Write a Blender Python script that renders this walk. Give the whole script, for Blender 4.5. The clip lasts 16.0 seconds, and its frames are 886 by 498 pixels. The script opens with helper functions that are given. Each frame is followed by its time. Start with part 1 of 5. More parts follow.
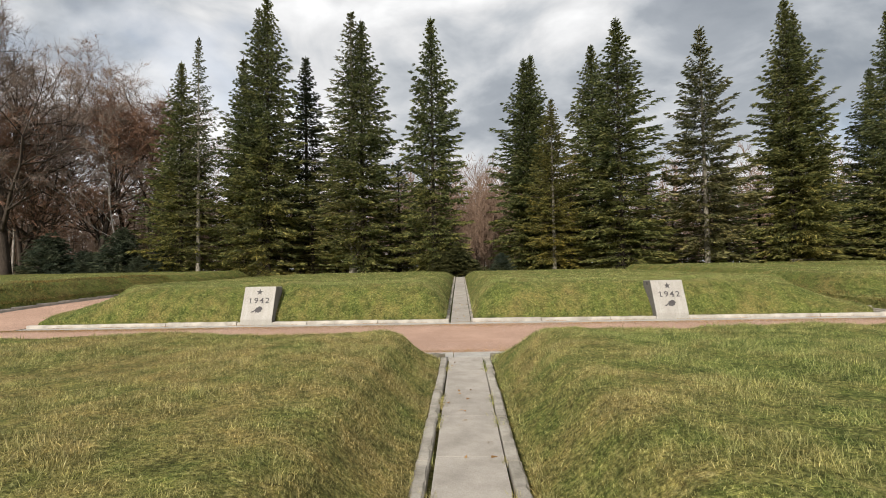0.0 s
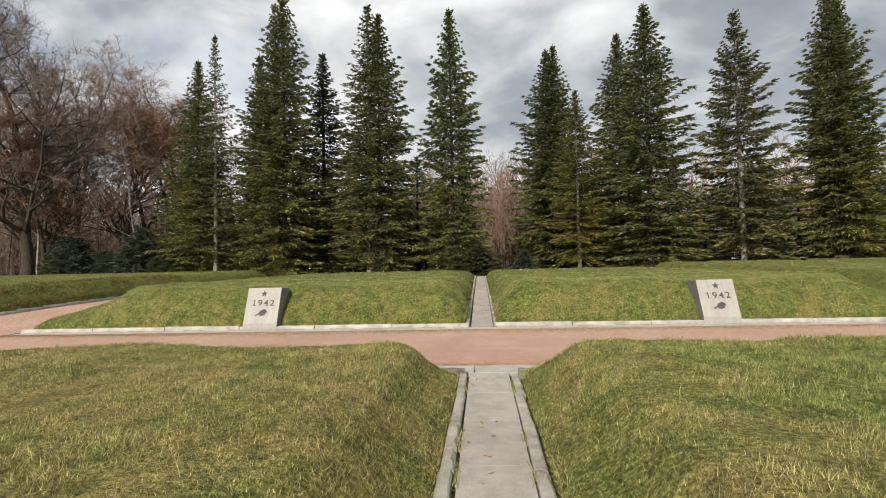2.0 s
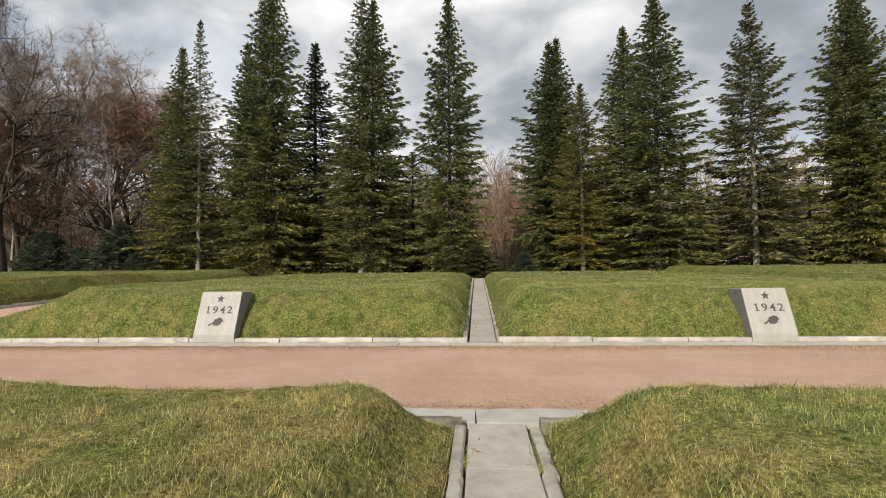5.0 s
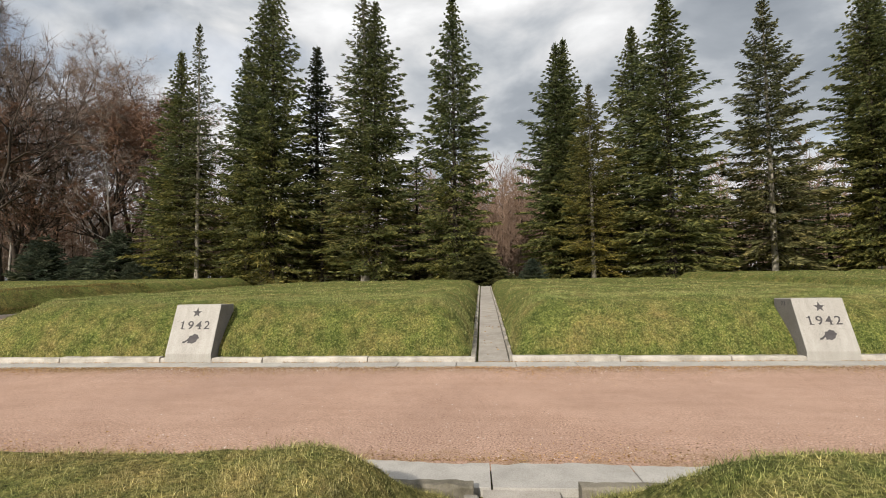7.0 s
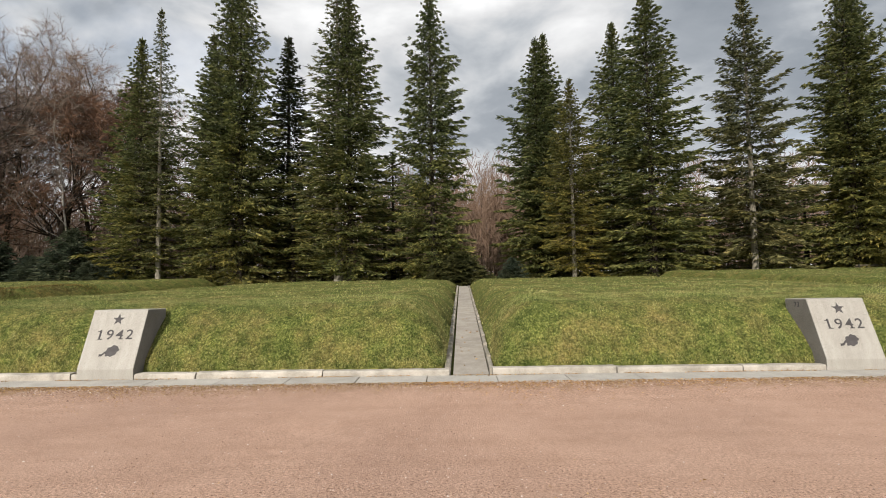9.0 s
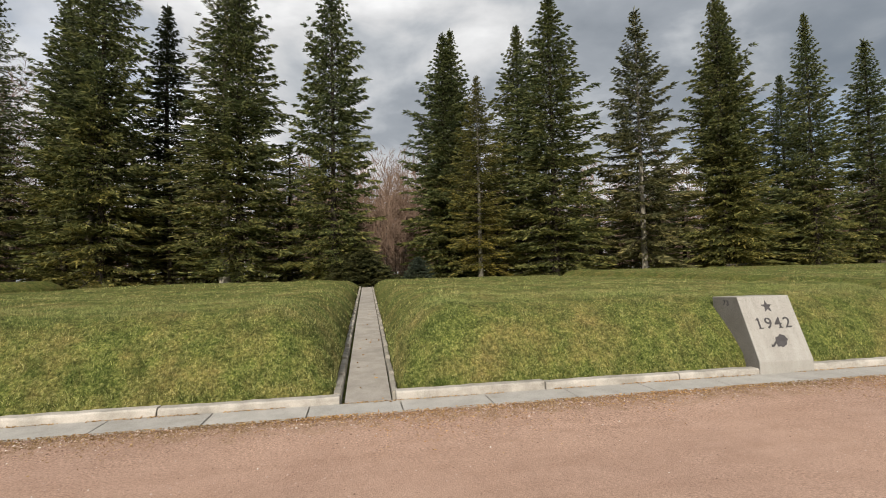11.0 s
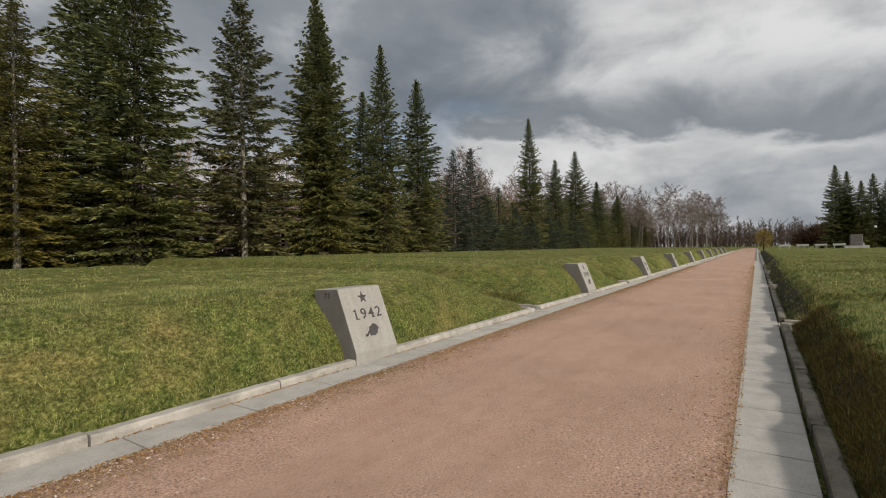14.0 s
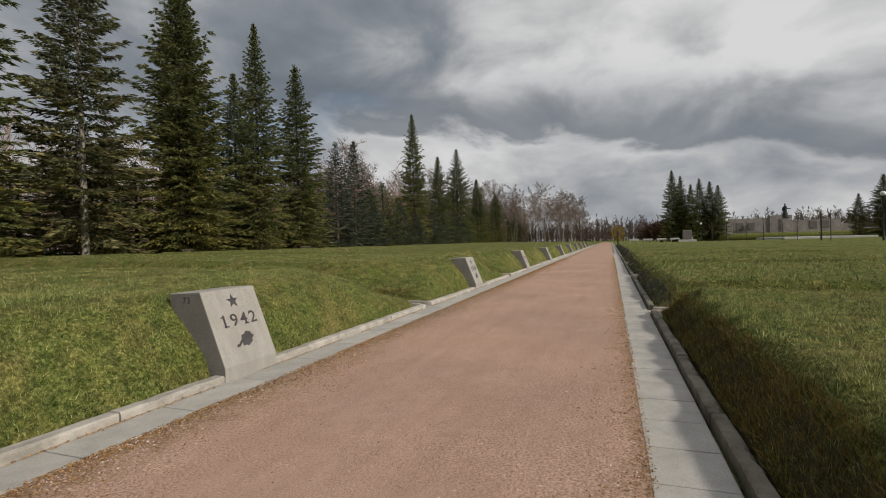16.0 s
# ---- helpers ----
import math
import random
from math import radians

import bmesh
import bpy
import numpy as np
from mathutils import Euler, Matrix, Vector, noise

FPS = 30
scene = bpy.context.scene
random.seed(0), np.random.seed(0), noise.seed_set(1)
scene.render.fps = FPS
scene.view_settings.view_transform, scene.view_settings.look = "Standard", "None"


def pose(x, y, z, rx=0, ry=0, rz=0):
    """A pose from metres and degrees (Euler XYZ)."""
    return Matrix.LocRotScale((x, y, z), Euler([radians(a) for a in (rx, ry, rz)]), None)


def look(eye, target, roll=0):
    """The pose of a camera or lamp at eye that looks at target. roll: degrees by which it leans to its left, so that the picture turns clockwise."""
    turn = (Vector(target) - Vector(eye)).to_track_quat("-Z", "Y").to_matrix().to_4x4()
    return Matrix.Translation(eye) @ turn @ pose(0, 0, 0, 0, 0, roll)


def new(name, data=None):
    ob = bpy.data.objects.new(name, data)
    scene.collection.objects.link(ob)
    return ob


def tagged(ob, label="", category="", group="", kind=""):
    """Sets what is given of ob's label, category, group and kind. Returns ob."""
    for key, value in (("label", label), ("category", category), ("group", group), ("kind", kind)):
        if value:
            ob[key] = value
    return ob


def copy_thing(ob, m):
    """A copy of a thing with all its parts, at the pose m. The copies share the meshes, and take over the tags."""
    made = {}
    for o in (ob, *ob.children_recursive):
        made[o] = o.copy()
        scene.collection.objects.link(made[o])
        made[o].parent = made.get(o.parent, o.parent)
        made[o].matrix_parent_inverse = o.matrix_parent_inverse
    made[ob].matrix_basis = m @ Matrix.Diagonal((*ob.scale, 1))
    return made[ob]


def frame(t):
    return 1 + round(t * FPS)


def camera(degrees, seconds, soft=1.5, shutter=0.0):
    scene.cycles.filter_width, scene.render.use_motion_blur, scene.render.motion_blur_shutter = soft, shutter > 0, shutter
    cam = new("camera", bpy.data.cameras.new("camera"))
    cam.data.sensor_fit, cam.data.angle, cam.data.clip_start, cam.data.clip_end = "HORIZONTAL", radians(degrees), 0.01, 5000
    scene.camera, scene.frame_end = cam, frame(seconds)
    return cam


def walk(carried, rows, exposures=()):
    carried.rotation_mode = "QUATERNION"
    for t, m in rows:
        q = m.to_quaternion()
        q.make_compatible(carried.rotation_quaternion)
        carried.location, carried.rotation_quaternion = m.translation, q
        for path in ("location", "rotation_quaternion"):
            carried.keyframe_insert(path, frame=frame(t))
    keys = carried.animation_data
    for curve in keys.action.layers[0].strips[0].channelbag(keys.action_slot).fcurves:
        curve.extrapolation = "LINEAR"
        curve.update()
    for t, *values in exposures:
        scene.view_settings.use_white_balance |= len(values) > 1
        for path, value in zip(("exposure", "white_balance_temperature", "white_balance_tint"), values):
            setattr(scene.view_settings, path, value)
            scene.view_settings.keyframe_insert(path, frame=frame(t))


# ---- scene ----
# camera: seconds, x, y, z, yaw, pitch, roll
cam = camera(86.37, 16.0, soft=1.0)
ROWS = [
    (0.0, -0.238, -12.564, 1.489, 0.75, 2.16, 0.97),
    (0.5, -0.243, -12.267, 1.489, 3.53, 2.15, 0.92),
    (1.0, -0.247, -11.983, 1.489, 5.91, 2.41, 0.80),
    (1.5, -0.250, -11.687, 1.489, 4.86, 2.05, 0.90),
    (2.0, -0.226, -11.383, 1.490, 3.23, 2.05, 1.20),
    (2.5, -0.194, -11.050, 1.495, 3.08, 2.20, 1.26),
    (3.0, -0.202, -10.726, 1.497, 3.33, 2.37, 0.90),
    (3.5, -0.242, -10.388, 1.502, 2.97, 2.15, 0.69),
    (6.0, -0.272, -8.805, 1.519, 2.84, 2.18, 0.50),
    (6.5, -0.276, -8.528, 1.527, 3.89, 2.52, 0.45),
    (7.0, -0.312, -8.246, 1.535, 3.48, 3.03, 0.81),
    (7.5, -0.320, -7.981, 1.536, 3.11, 3.01, 1.34),
    (8.0, -0.286, -7.687, 1.534, 2.92, 3.20, 1.41),
    (8.5, -0.256, -7.370, 1.525, 2.39, 3.06, 1.16),
    (11.0, -0.079, -5.505, 1.461, -10.44, 2.86, 1.26),
    (11.5, -0.026, -5.126, 1.463, -14.99, 3.03, 1.29),
    (12.0, 0.030, -4.840, 1.473, -25.10, 2.85, 0.92),
    (12.5, 0.075, -4.675, 1.493, -36.27, 2.66, 1.15),
    (13.0, 0.240, -4.606, 1.508, -43.73, 1.37, 1.34),
    (13.5, 0.452, -4.562, 1.521, -50.22, 0.78, 1.44),
    (14.0, 0.603, -4.492, 1.523, -56.38, 0.24, 1.25),
    (14.5, 0.728, -4.400, 1.520, -61.50, 0.03, 1.43),
    (15.0, 0.838, -4.312, 1.511, -66.64, -0.41, 1.53),
    (15.5, 0.940, -4.222, 1.504, -68.87, -0.99, 1.27),
    (16.0, 1.065, -4.107, 1.505, -70.44, -0.66, 1.64),
]
walk(cam, [(t, pose(x, y, z, 90 + pitch, roll, yaw)) for t, x, y, z, yaw, pitch, roll in ROWS],
     [(0.0, 0.13), (8.5, 0.09), (11.0, -0.03), (13.0, -0.34), (16.0, -0.55)])

# ---------------------------------------------------------------- light
SUN_ELEVATION, SUN_AZIMUTH = 29.0, 198.0        # degrees; azimuth clockwise from +y


def node(nt, kind, **inputs):
    n = nt.nodes.new(kind)
    for key, value in inputs.items():
        n.inputs[key.replace("_", " ")].default_value = value
    return n


def make_world():
    world = bpy.data.worlds.new("sky")
    world.use_nodes = True
    scene.world = world
    nt = world.node_tree
    nt.nodes.clear()
    link = nt.links.new
    sky = nt.nodes.new("ShaderNodeTexSky")
    sky.sky_type, sky.sun_disc = "NISHITA", False
    sky.sun_elevation, sky.sun_rotation = radians(SUN_ELEVATION), radians(SUN_AZIMUTH)
    clear = node(nt, "ShaderNodeBackground", Strength=0.15)
    link(sky.outputs[0], clear.inputs["Color"])
    # clouds are wider than tall
    co = nt.nodes.new("ShaderNodeTexCoord")
    axes = nt.nodes.new("ShaderNodeSeparateXYZ")
    link(co.outputs["Generated"], axes.inputs[0])

    def math_node(kind, one, two, three=None):
        n = nt.nodes.new("ShaderNodeMath"); n.operation = kind
        for slot, value in enumerate((one, two) if three is None else (one, two, three)):
            if isinstance(value, (int, float)):
                n.inputs[slot].default_value = value
            else:
                link(value, n.inputs[slot])
        return n.outputs[0]

    def along(direction, low, high, low_value, high_value, smoothly=True):
        """A value that grows towards a part of the sky."""
        n = nt.nodes.new("ShaderNodeVectorMath"); n.operation = "DOT_PRODUCT"
        n.inputs[1].default_value = direction
        link(co.outputs["Generated"], n.inputs[0])
        return level(n.outputs["Value"], low, high, low_value, high_value, smoothly)

    def level(value, low, high, low_value, high_value, smoothly=True):
        m = nt.nodes.new("ShaderNodeMapRange")
        if smoothly:
            m.interpolation_type = "SMOOTHSTEP"
        for i, v in ((1, low), (2, high), (3, low_value), (4, high_value)):
            m.inputs[i].default_value = v
        link(value, m.inputs[0])
        return m.outputs[0]

    def clouds(vector, scale, detail, rough, twist):
        n = node(nt, "ShaderNodeTexNoise", Scale=scale, Detail=detail, Roughness=rough, Distortion=twist)
        link(vector, n.inputs["Vector"])
        return n.outputs["Fac"]

    tall = nt.nodes.new("ShaderNodeMapping")
    tall.inputs["Location"].default_value = CLOUD_SHIFT
    tall.inputs["Scale"].default_value = (1.0, 1.0, 1.9)
    link(co.outputs["Generated"], tall.inputs[0])
    big = clouds(tall.outputs[0], 1.7, 8.0, 0.50, 0.15)
    heaps = clouds(tall.outputs[0], 4.6, 10.0, 0.52, 0.35)
    total = math_node("MULTIPLY_ADD", heaps, 0.68, math_node("SUBTRACT", big, 0.03))
    total = math_node("ADD", total, along((0.56, 0.70, 0.44), 0.80, 1.0, 0.02, -0.02))
    total = math_node("ADD", total, along((0.82, -0.24, 0.52), 0.82, 1.0, 0.0, 0.14))
    total = math_node("ADD", total, along((0.06, 0.96, 0.28), 0.86, 0.99, -0.02, 0.015))
    total = math_node("ADD", total, along((-0.62, 0.68, 0.38), 0.80, 1.0, 0.0, 0.06))
    ramp = nt.nodes.new("ShaderNodeValToRGB")
    stops = ramp.color_ramp.elements
    stops[0].position, stops[0].color = 0.56, (0.28, 0.31, 0.35, 1)
    stops[1].position, stops[1].color = 1.0, (0.98, 0.98, 0.98, 1)
    for place, colour in ((0.70, (0.37, 0.40, 0.44, 1)), (0.78, (0.525, 0.55, 0.58, 1)), (0.86, (0.71, 0.715, 0.725, 1))):
        e = stops.new(place); e.color = colour
    link(total, ramp.inputs[0])
    # a long bank of cloud with a dark, sharp underside stretches over the east
    bank = nt.nodes.new("ShaderNodeVectorMath"); bank.operation = "DOT_PRODUCT"
    bank.inputs[1].default_value = (-0.237, -0.198, 0.951)
    link(co.outputs["Generated"], bank.inputs[0])
    over = math_node("MULTIPLY_ADD", math_node("SUBTRACT", heaps, 0.5), 0.24, bank.outputs["Value"])
    over = math_node("MULTIPLY_ADD", math_node("SUBTRACT", big, 0.5), 0.22, over)
    under = level(over, -0.062, -0.030, 0.0, 1.0)
    fades = level(over, -0.02, 0.15, 1.0, 0.0)
    shade = math_node("MULTIPLY", math_node("MULTIPLY", under, fades), level(axes.outputs[0], 0.42, 0.78, 0.0, 0.78))
    tone = nt.nodes.new("ShaderNodeMix"); tone.data_type = "RGBA"
    link(shade, tone.inputs[0]); link(ramp.outputs[0], tone.inputs[6])
    tone.inputs[7].default_value = (0.185, 0.222, 0.268, 1)
    cloud = node(nt, "ShaderNodeBackground", Strength=1.0)
    link(tone.outputs[2], cloud.inputs["Color"])
    # thin places where the blue shows
    gap = clouds(tall.outputs[0], 1.5, 5.0, 0.5, 0.2)
    thin = math_node("ADD", gap, along((-0.78, 0.50, 0.38), 0.70, 1.0, -0.14, 0.16, False))
    cover = level(thin, 0.50, 0.72, 1.0, 0.25, False)
    both = nt.nodes.new("ShaderNodeMixShader")
    link(cover, both.inputs[0]); link(clear.outputs[0], both.inputs[1]); link(cloud.outputs[0], both.inputs[2])
    out = nt.nodes.new("ShaderNodeOutputWorld")
    link(both.outputs[0], out.inputs[0])


CLOUD_SHIFT, GAP_SHIFT = (1.7, 0.4, 2.3), (3.1, 5.2, 0.0)
make_world()
sun_data = bpy.data.lights.new("sun", "SUN")
sun_data.energy, sun_data.angle, sun_data.color = 4.6, radians(0.8), (1.0, 0.93, 0.82)
a, e = radians(SUN_AZIMUTH), radians(SUN_ELEVATION)
sun_from = Vector((math.sin(a) * math.cos(e), math.cos(a) * math.cos(e), math.sin(e)))
sun = new("sun", sun_data)
sun.matrix_world = look(sun_from * 100, (0, 0, 0))

# ---------------------------------------------------------------- materials


def material(name, rough=0.8, metal=0.0, spec=0.3):
    m = bpy.data.materials.new(name)
    m.use_nodes = True
    b = m.node_tree.nodes["Principled BSDF"]
    b.inputs["Roughness"].default_value, b.inputs["Metallic"].default_value = rough, metal
    b.inputs["Specular IOR Level"].default_value = spec
    return m, m.node_tree, b


def noise_tex(nt, scale, detail=4.0, rough=0.55, source="Object", stretch=(1, 1, 1)):
    co = nt.nodes.new("ShaderNodeTexCoord")
    n = node(nt, "ShaderNodeTexNoise", Scale=scale, Detail=detail, Roughness=rough)
    if stretch != (1, 1, 1):
        mp = nt.nodes.new("ShaderNodeMapping")
        mp.inputs["Scale"].default_value = stretch
        nt.links.new(co.outputs[source], mp.inputs[0]); nt.links.new(mp.outputs[0], n.inputs["Vector"])
    else:
        nt.links.new(co.outputs[source], n.inputs["Vector"])
    return n.outputs["Fac"]


def world_noise(nt, scale, detail=4.0, rough=0.55):
    g = nt.nodes.new("ShaderNodeNewGeometry")
    n = node(nt, "ShaderNodeTexNoise", Scale=scale, Detail=detail, Roughness=rough)
    nt.links.new(g.outputs["Position"], n.inputs["Vector"])
    return n.outputs["Fac"]


def ramp(nt, fac, stops):
    r = nt.nodes.new("ShaderNodeValToRGB")
    el = r.color_ramp.elements
    while len(el) < len(stops):
        el.new(0.5)
    for s, (p, c) in zip(el, stops):
        s.position, s.color = p, (*c, 1)
    nt.links.new(fac, r.inputs[0])
    return r.outputs[0]


def blend(nt, fac, one, two, kind="MIX"):
    m = nt.nodes.new("ShaderNodeMix")
    m.data_type, m.blend_type = "RGBA", kind
    for value, slot in ((fac, 0), (one, 6), (two, 7)):
        if isinstance(value, (int, float)):
            m.inputs[slot].default_value = value
        elif isinstance(value, tuple):
            m.inputs[slot].default_value = (*value, 1)
        else:
            nt.links.new(value, m.inputs[slot])
    return m.outputs[2]


def bump(nt, b, fac, strength, distance):
    n = node(nt, "ShaderNodeBump", Strength=strength, Distance=distance)
    nt.links.new(fac, n.inputs["Height"])
    nt.links.new(n.outputs[0], b.inputs["Normal"])


def finish(nt, b, colour):
    nt.links.new(colour, b.inputs["Base Color"])


def spread(nt, fac, low, high):
    m = nt.nodes.new("ShaderNodeMapRange")
    m.inputs[1].default_value, m.inputs[2].default_value = low, high
    nt.links.new(fac, m.inputs[0])
    return m.outputs[0]


def turf_colour(nt, fac_small):
    """Spring turf: green, with straw-coloured and brownish patches."""
    fresh = ramp(nt, fac_small, [(0.0, (0.038, 0.062, 0.016)), (0.5, (0.178, 0.218, 0.062)), (1.0, (0.48, 0.49, 0.200))])
    dry = ramp(nt, fac_small, [(0.0, (0.150, 0.118, 0.046)), (0.5, (0.34, 0.280, 0.116)), (1.0, (0.56, 0.47, 0.25))])
    geo, sep = nt.nodes.new("ShaderNodeNewGeometry"), nt.nodes.new("ShaderNodeSeparateXYZ")
    nt.links.new(geo.outputs["Position"], sep.inputs[0])
    parched = nt.nodes.new("ShaderNodeMapRange")          # one mound is drier than the rest
    for i, v in ((1, -4.0), (2, -6.5), (3, 0.0), (4, 0.12)):
        parched.inputs[i].default_value = v
    nt.links.new(sep.outputs[1], parched.inputs[0])
    only = nt.nodes.new("ShaderNodeMapRange")
    for i, v in ((1, 3.0), (2, -1.0), (3, -0.1), (4, 1.0)):
        only.inputs[i].default_value = v
    nt.links.new(sep.outputs[0], only.inputs[0])
    there = nt.nodes.new("ShaderNodeMath"); there.operation = "MULTIPLY"
    nt.links.new(parched.outputs[0], there.inputs[0]); nt.links.new(only.outputs[0], there.inputs[1])
    more = nt.nodes.new("ShaderNodeMath"); more.operation = "ADD"
    nt.links.new(world_noise(nt, 1.1, 7.0, 0.76), more.inputs[0]); nt.links.new(there.outputs[0], more.inputs[1])
    patch = spread(nt, more.outputs[0], 0.44, 0.70)
    clump = ramp(nt, world_noise(nt, 5.0, 4.0, 0.65), [(0.33, (0.56, 0.62, 0.58)), (0.52, (1.0, 1.0, 1.0)), (0.70, (1.26, 1.22, 1.18))])
    tussock = ramp(nt, world_noise(nt, 17.0, 4.0, 0.7), [(0.33, (0.76, 0.79, 0.74)), (0.50, (1.02, 1.02, 0.98)), (0.68, (1.22, 1.20, 1.14))])
    tussock = blend(nt, 1.0, tussock, ramp(nt, world_noise(nt, 46.0, 3.0, 0.7), [(0.35, (0.58, 0.60, 0.56)), (0.50, (1.02, 1.02, 1.0)), (0.65, (1.42, 1.38, 1.30))]), "MULTIPLY")
    return blend(nt, 1.0, blend(nt, 1.0, blend(nt, patch, fresh, dry), clump, "MULTIPLY"), tussock, "MULTIPLY")


def let_through(nt, b, colour, share):
    """Thin leaves let some light through."""
    tr = nt.nodes.new("ShaderNodeBsdfTranslucent")
    nt.links.new(colour, tr.inputs[0])
    m = nt.nodes.new("ShaderNodeMixShader")
    m.inputs[0].default_value = share
    nt.links.new(b.outputs[0], m.inputs[1]); nt.links.new(tr.outputs[0], m.inputs[2])
    nt.links.new(m.outputs[0], nt.nodes["Material Output"].inputs["Surface"])


def mat_turf():
    m, nt, b = material("turf", 0.9, spec=0.1)
    grain = spread(nt, world_noise(nt, 26.0, 4.0, 0.7), 0.3, 0.72)
    dark = blend(nt, 1.0, turf_colour(nt, grain), (0.64, 0.63, 0.57), "MULTIPLY")
    finish(nt, b, dark)
    bump(nt, b, world_noise(nt, 34.0, 3.0, 0.7), 0.9, 0.05)
    return m


def mat_blade():
    m, nt, b = material("grass blade", 0.55, spec=0.25)
    g = nt.nodes.new("ShaderNodeNewGeometry")
    c = turf_colour(nt, g.outputs["Random Per Island"])
    finish(nt, b, c)
    let_through(nt, b, c, 0.16)
    return m


def mat_gravel(name="pink crushed-stone gravel", littered=True):
    m, nt, b = material(name, 0.95, spec=0.15)
    geo, sep = nt.nodes.new("ShaderNodeNewGeometry"), nt.nodes.new("ShaderNodeSeparateXYZ")
    nt.links.new(geo.outputs["Position"], sep.inputs[0])

    def add(one, two):
        n = nt.nodes.new("ShaderNodeMath"); n.operation = "ADD"
        nt.links.new(one, n.inputs[0]); nt.links.new(two, n.inputs[1])
        return n.outputs[0]

    def rim(y0, y1, v0, v1):
        n = nt.nodes.new("ShaderNodeMapRange")
        for i, v in ((1, y0), (2, y1), (3, v0), (4, v1)):
            n.inputs[i].default_value = v
        nt.links.new(sep.outputs[1], n.inputs[0])
        return n.outputs[0]
    broad = ramp(nt, world_noise(nt, 0.8, 5.0, 0.6), [(0.3, (0.422, 0.274, 0.204)), (0.7, (0.488, 0.326, 0.248))])
    worn = ramp(nt, world_noise(nt, 0.35, 3.0, 0.5), [(0.35, (0.94, 0.94, 0.95)), (0.6, (1.05, 1.05, 1.05))])
    scuff = ramp(nt, world_noise(nt, 4.5, 7.0, 0.78), [(0.34, (0.92, 0.90, 0.89)), (0.52, (1.0, 1.0, 1.0)), (0.72, (1.04, 1.04, 1.04))])
    # trodden smooth in the middle, loose and coarse towards the edges
    fine = ramp(nt, world_noise(nt, 95.0, 4.0, 0.8), [(0.33, (0.56, 0.53, 0.51)), (0.5, (1.0, 1.0, 1.0)), (0.68, (1.30, 1.30, 1.30))])
    coarse = ramp(nt, world_noise(nt, 48.0, 5.0, 0.85), [(0.34, (0.22, 0.19, 0.17)), (0.5, (1.0, 1.0, 1.0)), (0.66, (1.62, 1.62, 1.60))])
    loose = spread(nt, add(add(rim(-2.0, -0.5, 0.0, 0.42), rim(-2.8, -4.3, 0.0, 0.38)), world_noise(nt, 1.3, 7.0, 0.75)), 0.38, 0.78)
    # faint tracks along the path
    lanes, lane = nt.nodes.new("ShaderNodeMapping"), node(nt, "ShaderNodeTexNoise", Scale=1.0, Detail=6.0, Roughness=0.65)
    lanes.inputs["Scale"].default_value = (0.35, 4.5, 1.0)
    nt.links.new(geo.outputs["Position"], lanes.inputs[0]); nt.links.new(lanes.outputs[0], lane.inputs["Vector"])
    track = ramp(nt, lane.outputs["Fac"], [(0.34, (0.94, 0.93, 0.92)), (0.52, (1.0, 1.0, 1.0)), (0.68, (1.03, 1.03, 1.03))])
    base = blend(nt, 1.0, blend(nt, 1.0, blend(nt, 1.0, broad, worn, "MULTIPLY"), scuff, "MULTIPLY"), track, "MULTIPLY")
    stone = blend(nt, 1.0, base, blend(nt, loose, fine, coarse), "MULTIPLY")
    if littered:                                  # earth and rotted leaves gather along the slabs
        lies = add(world_noise(nt, 4.5, 7.0, 0.76), add(rim(-1.25, -0.46, -0.13, 0.30), rim(-3.80, -4.32, 0.0, 0.24)))
        soil = ramp(nt, world_noise(nt, 60.0, 4.0, 0.75), [(0.3, (0.10, 0.056, 0.032)), (0.52, (0.31, 0.195, 0.115)), (0.72, (0.62, 0.48, 0.36))])
        stone = blend(nt, spread(nt, lies, 0.50, 0.72), stone, soil)
    finish(nt, b, stone)
    bump(nt, b, world_noise(nt, 48.0, 5.0, 0.8), 0.8, 0.012)
    return m


def mat_concrete(name, tint, stain=0.35):
    m, nt, b = material(name, 0.85, spec=0.25)
    info = nt.nodes.new("ShaderNodeObjectInfo")
    base = ramp(nt, info.outputs["Random"], [(0.0, tuple(0.93 * c for c in tint)), (1.0, tuple(1.06 * c for c in tint))])
    blot = ramp(nt, world_noise(nt, 3.2, 6.0, 0.65), [(0.32, (1 - stain, 1 - stain, 1 - stain * 1.05)), (0.6, (1.0, 1.0, 1.0))])
    grit = ramp(nt, world_noise(nt, 90.0, 3.0, 0.7), [(0.3, (0.80, 0.79, 0.78)), (0.62, (1.06, 1.06, 1.06))])
    finish(nt, b, blend(nt, 1.0, blend(nt, 1.0, base, blot, "MULTIPLY"), grit, "MULTIPLY"))
    bump(nt, b, world_noise(nt, 40.0, 6.0, 0.75), 0.6, 0.010)
    return m


def mat_granite(name, tint, rough, relief):
    m, nt, b = material(name, rough, spec=0.35)
    speck = ramp(nt, noise_tex(nt, 130.0, 3.0, 0.75), [(0.30, (0.45, 0.44, 0.43)), (0.5, (1.0, 1.0, 1.0)), (0.72, (1.18, 1.17, 1.15))])
    streak = ramp(nt, noise_tex(nt, 3.0, 5.0, 0.6, stretch=(3, 1, 0.7)), [(0.3, (0.82, 0.81, 0.79)), (0.65, (1.0, 1.0, 1.0))])
    finish(nt, b, blend(nt, 1.0, blend(nt, 1.0, tint, speck, "MULTIPLY"), streak, "MULTIPLY"))
    bump(nt, b, noise_tex(nt, 60.0 if relief > 0.01 else 110.0, 5.0, 0.7), 0.5, relief)
    return m


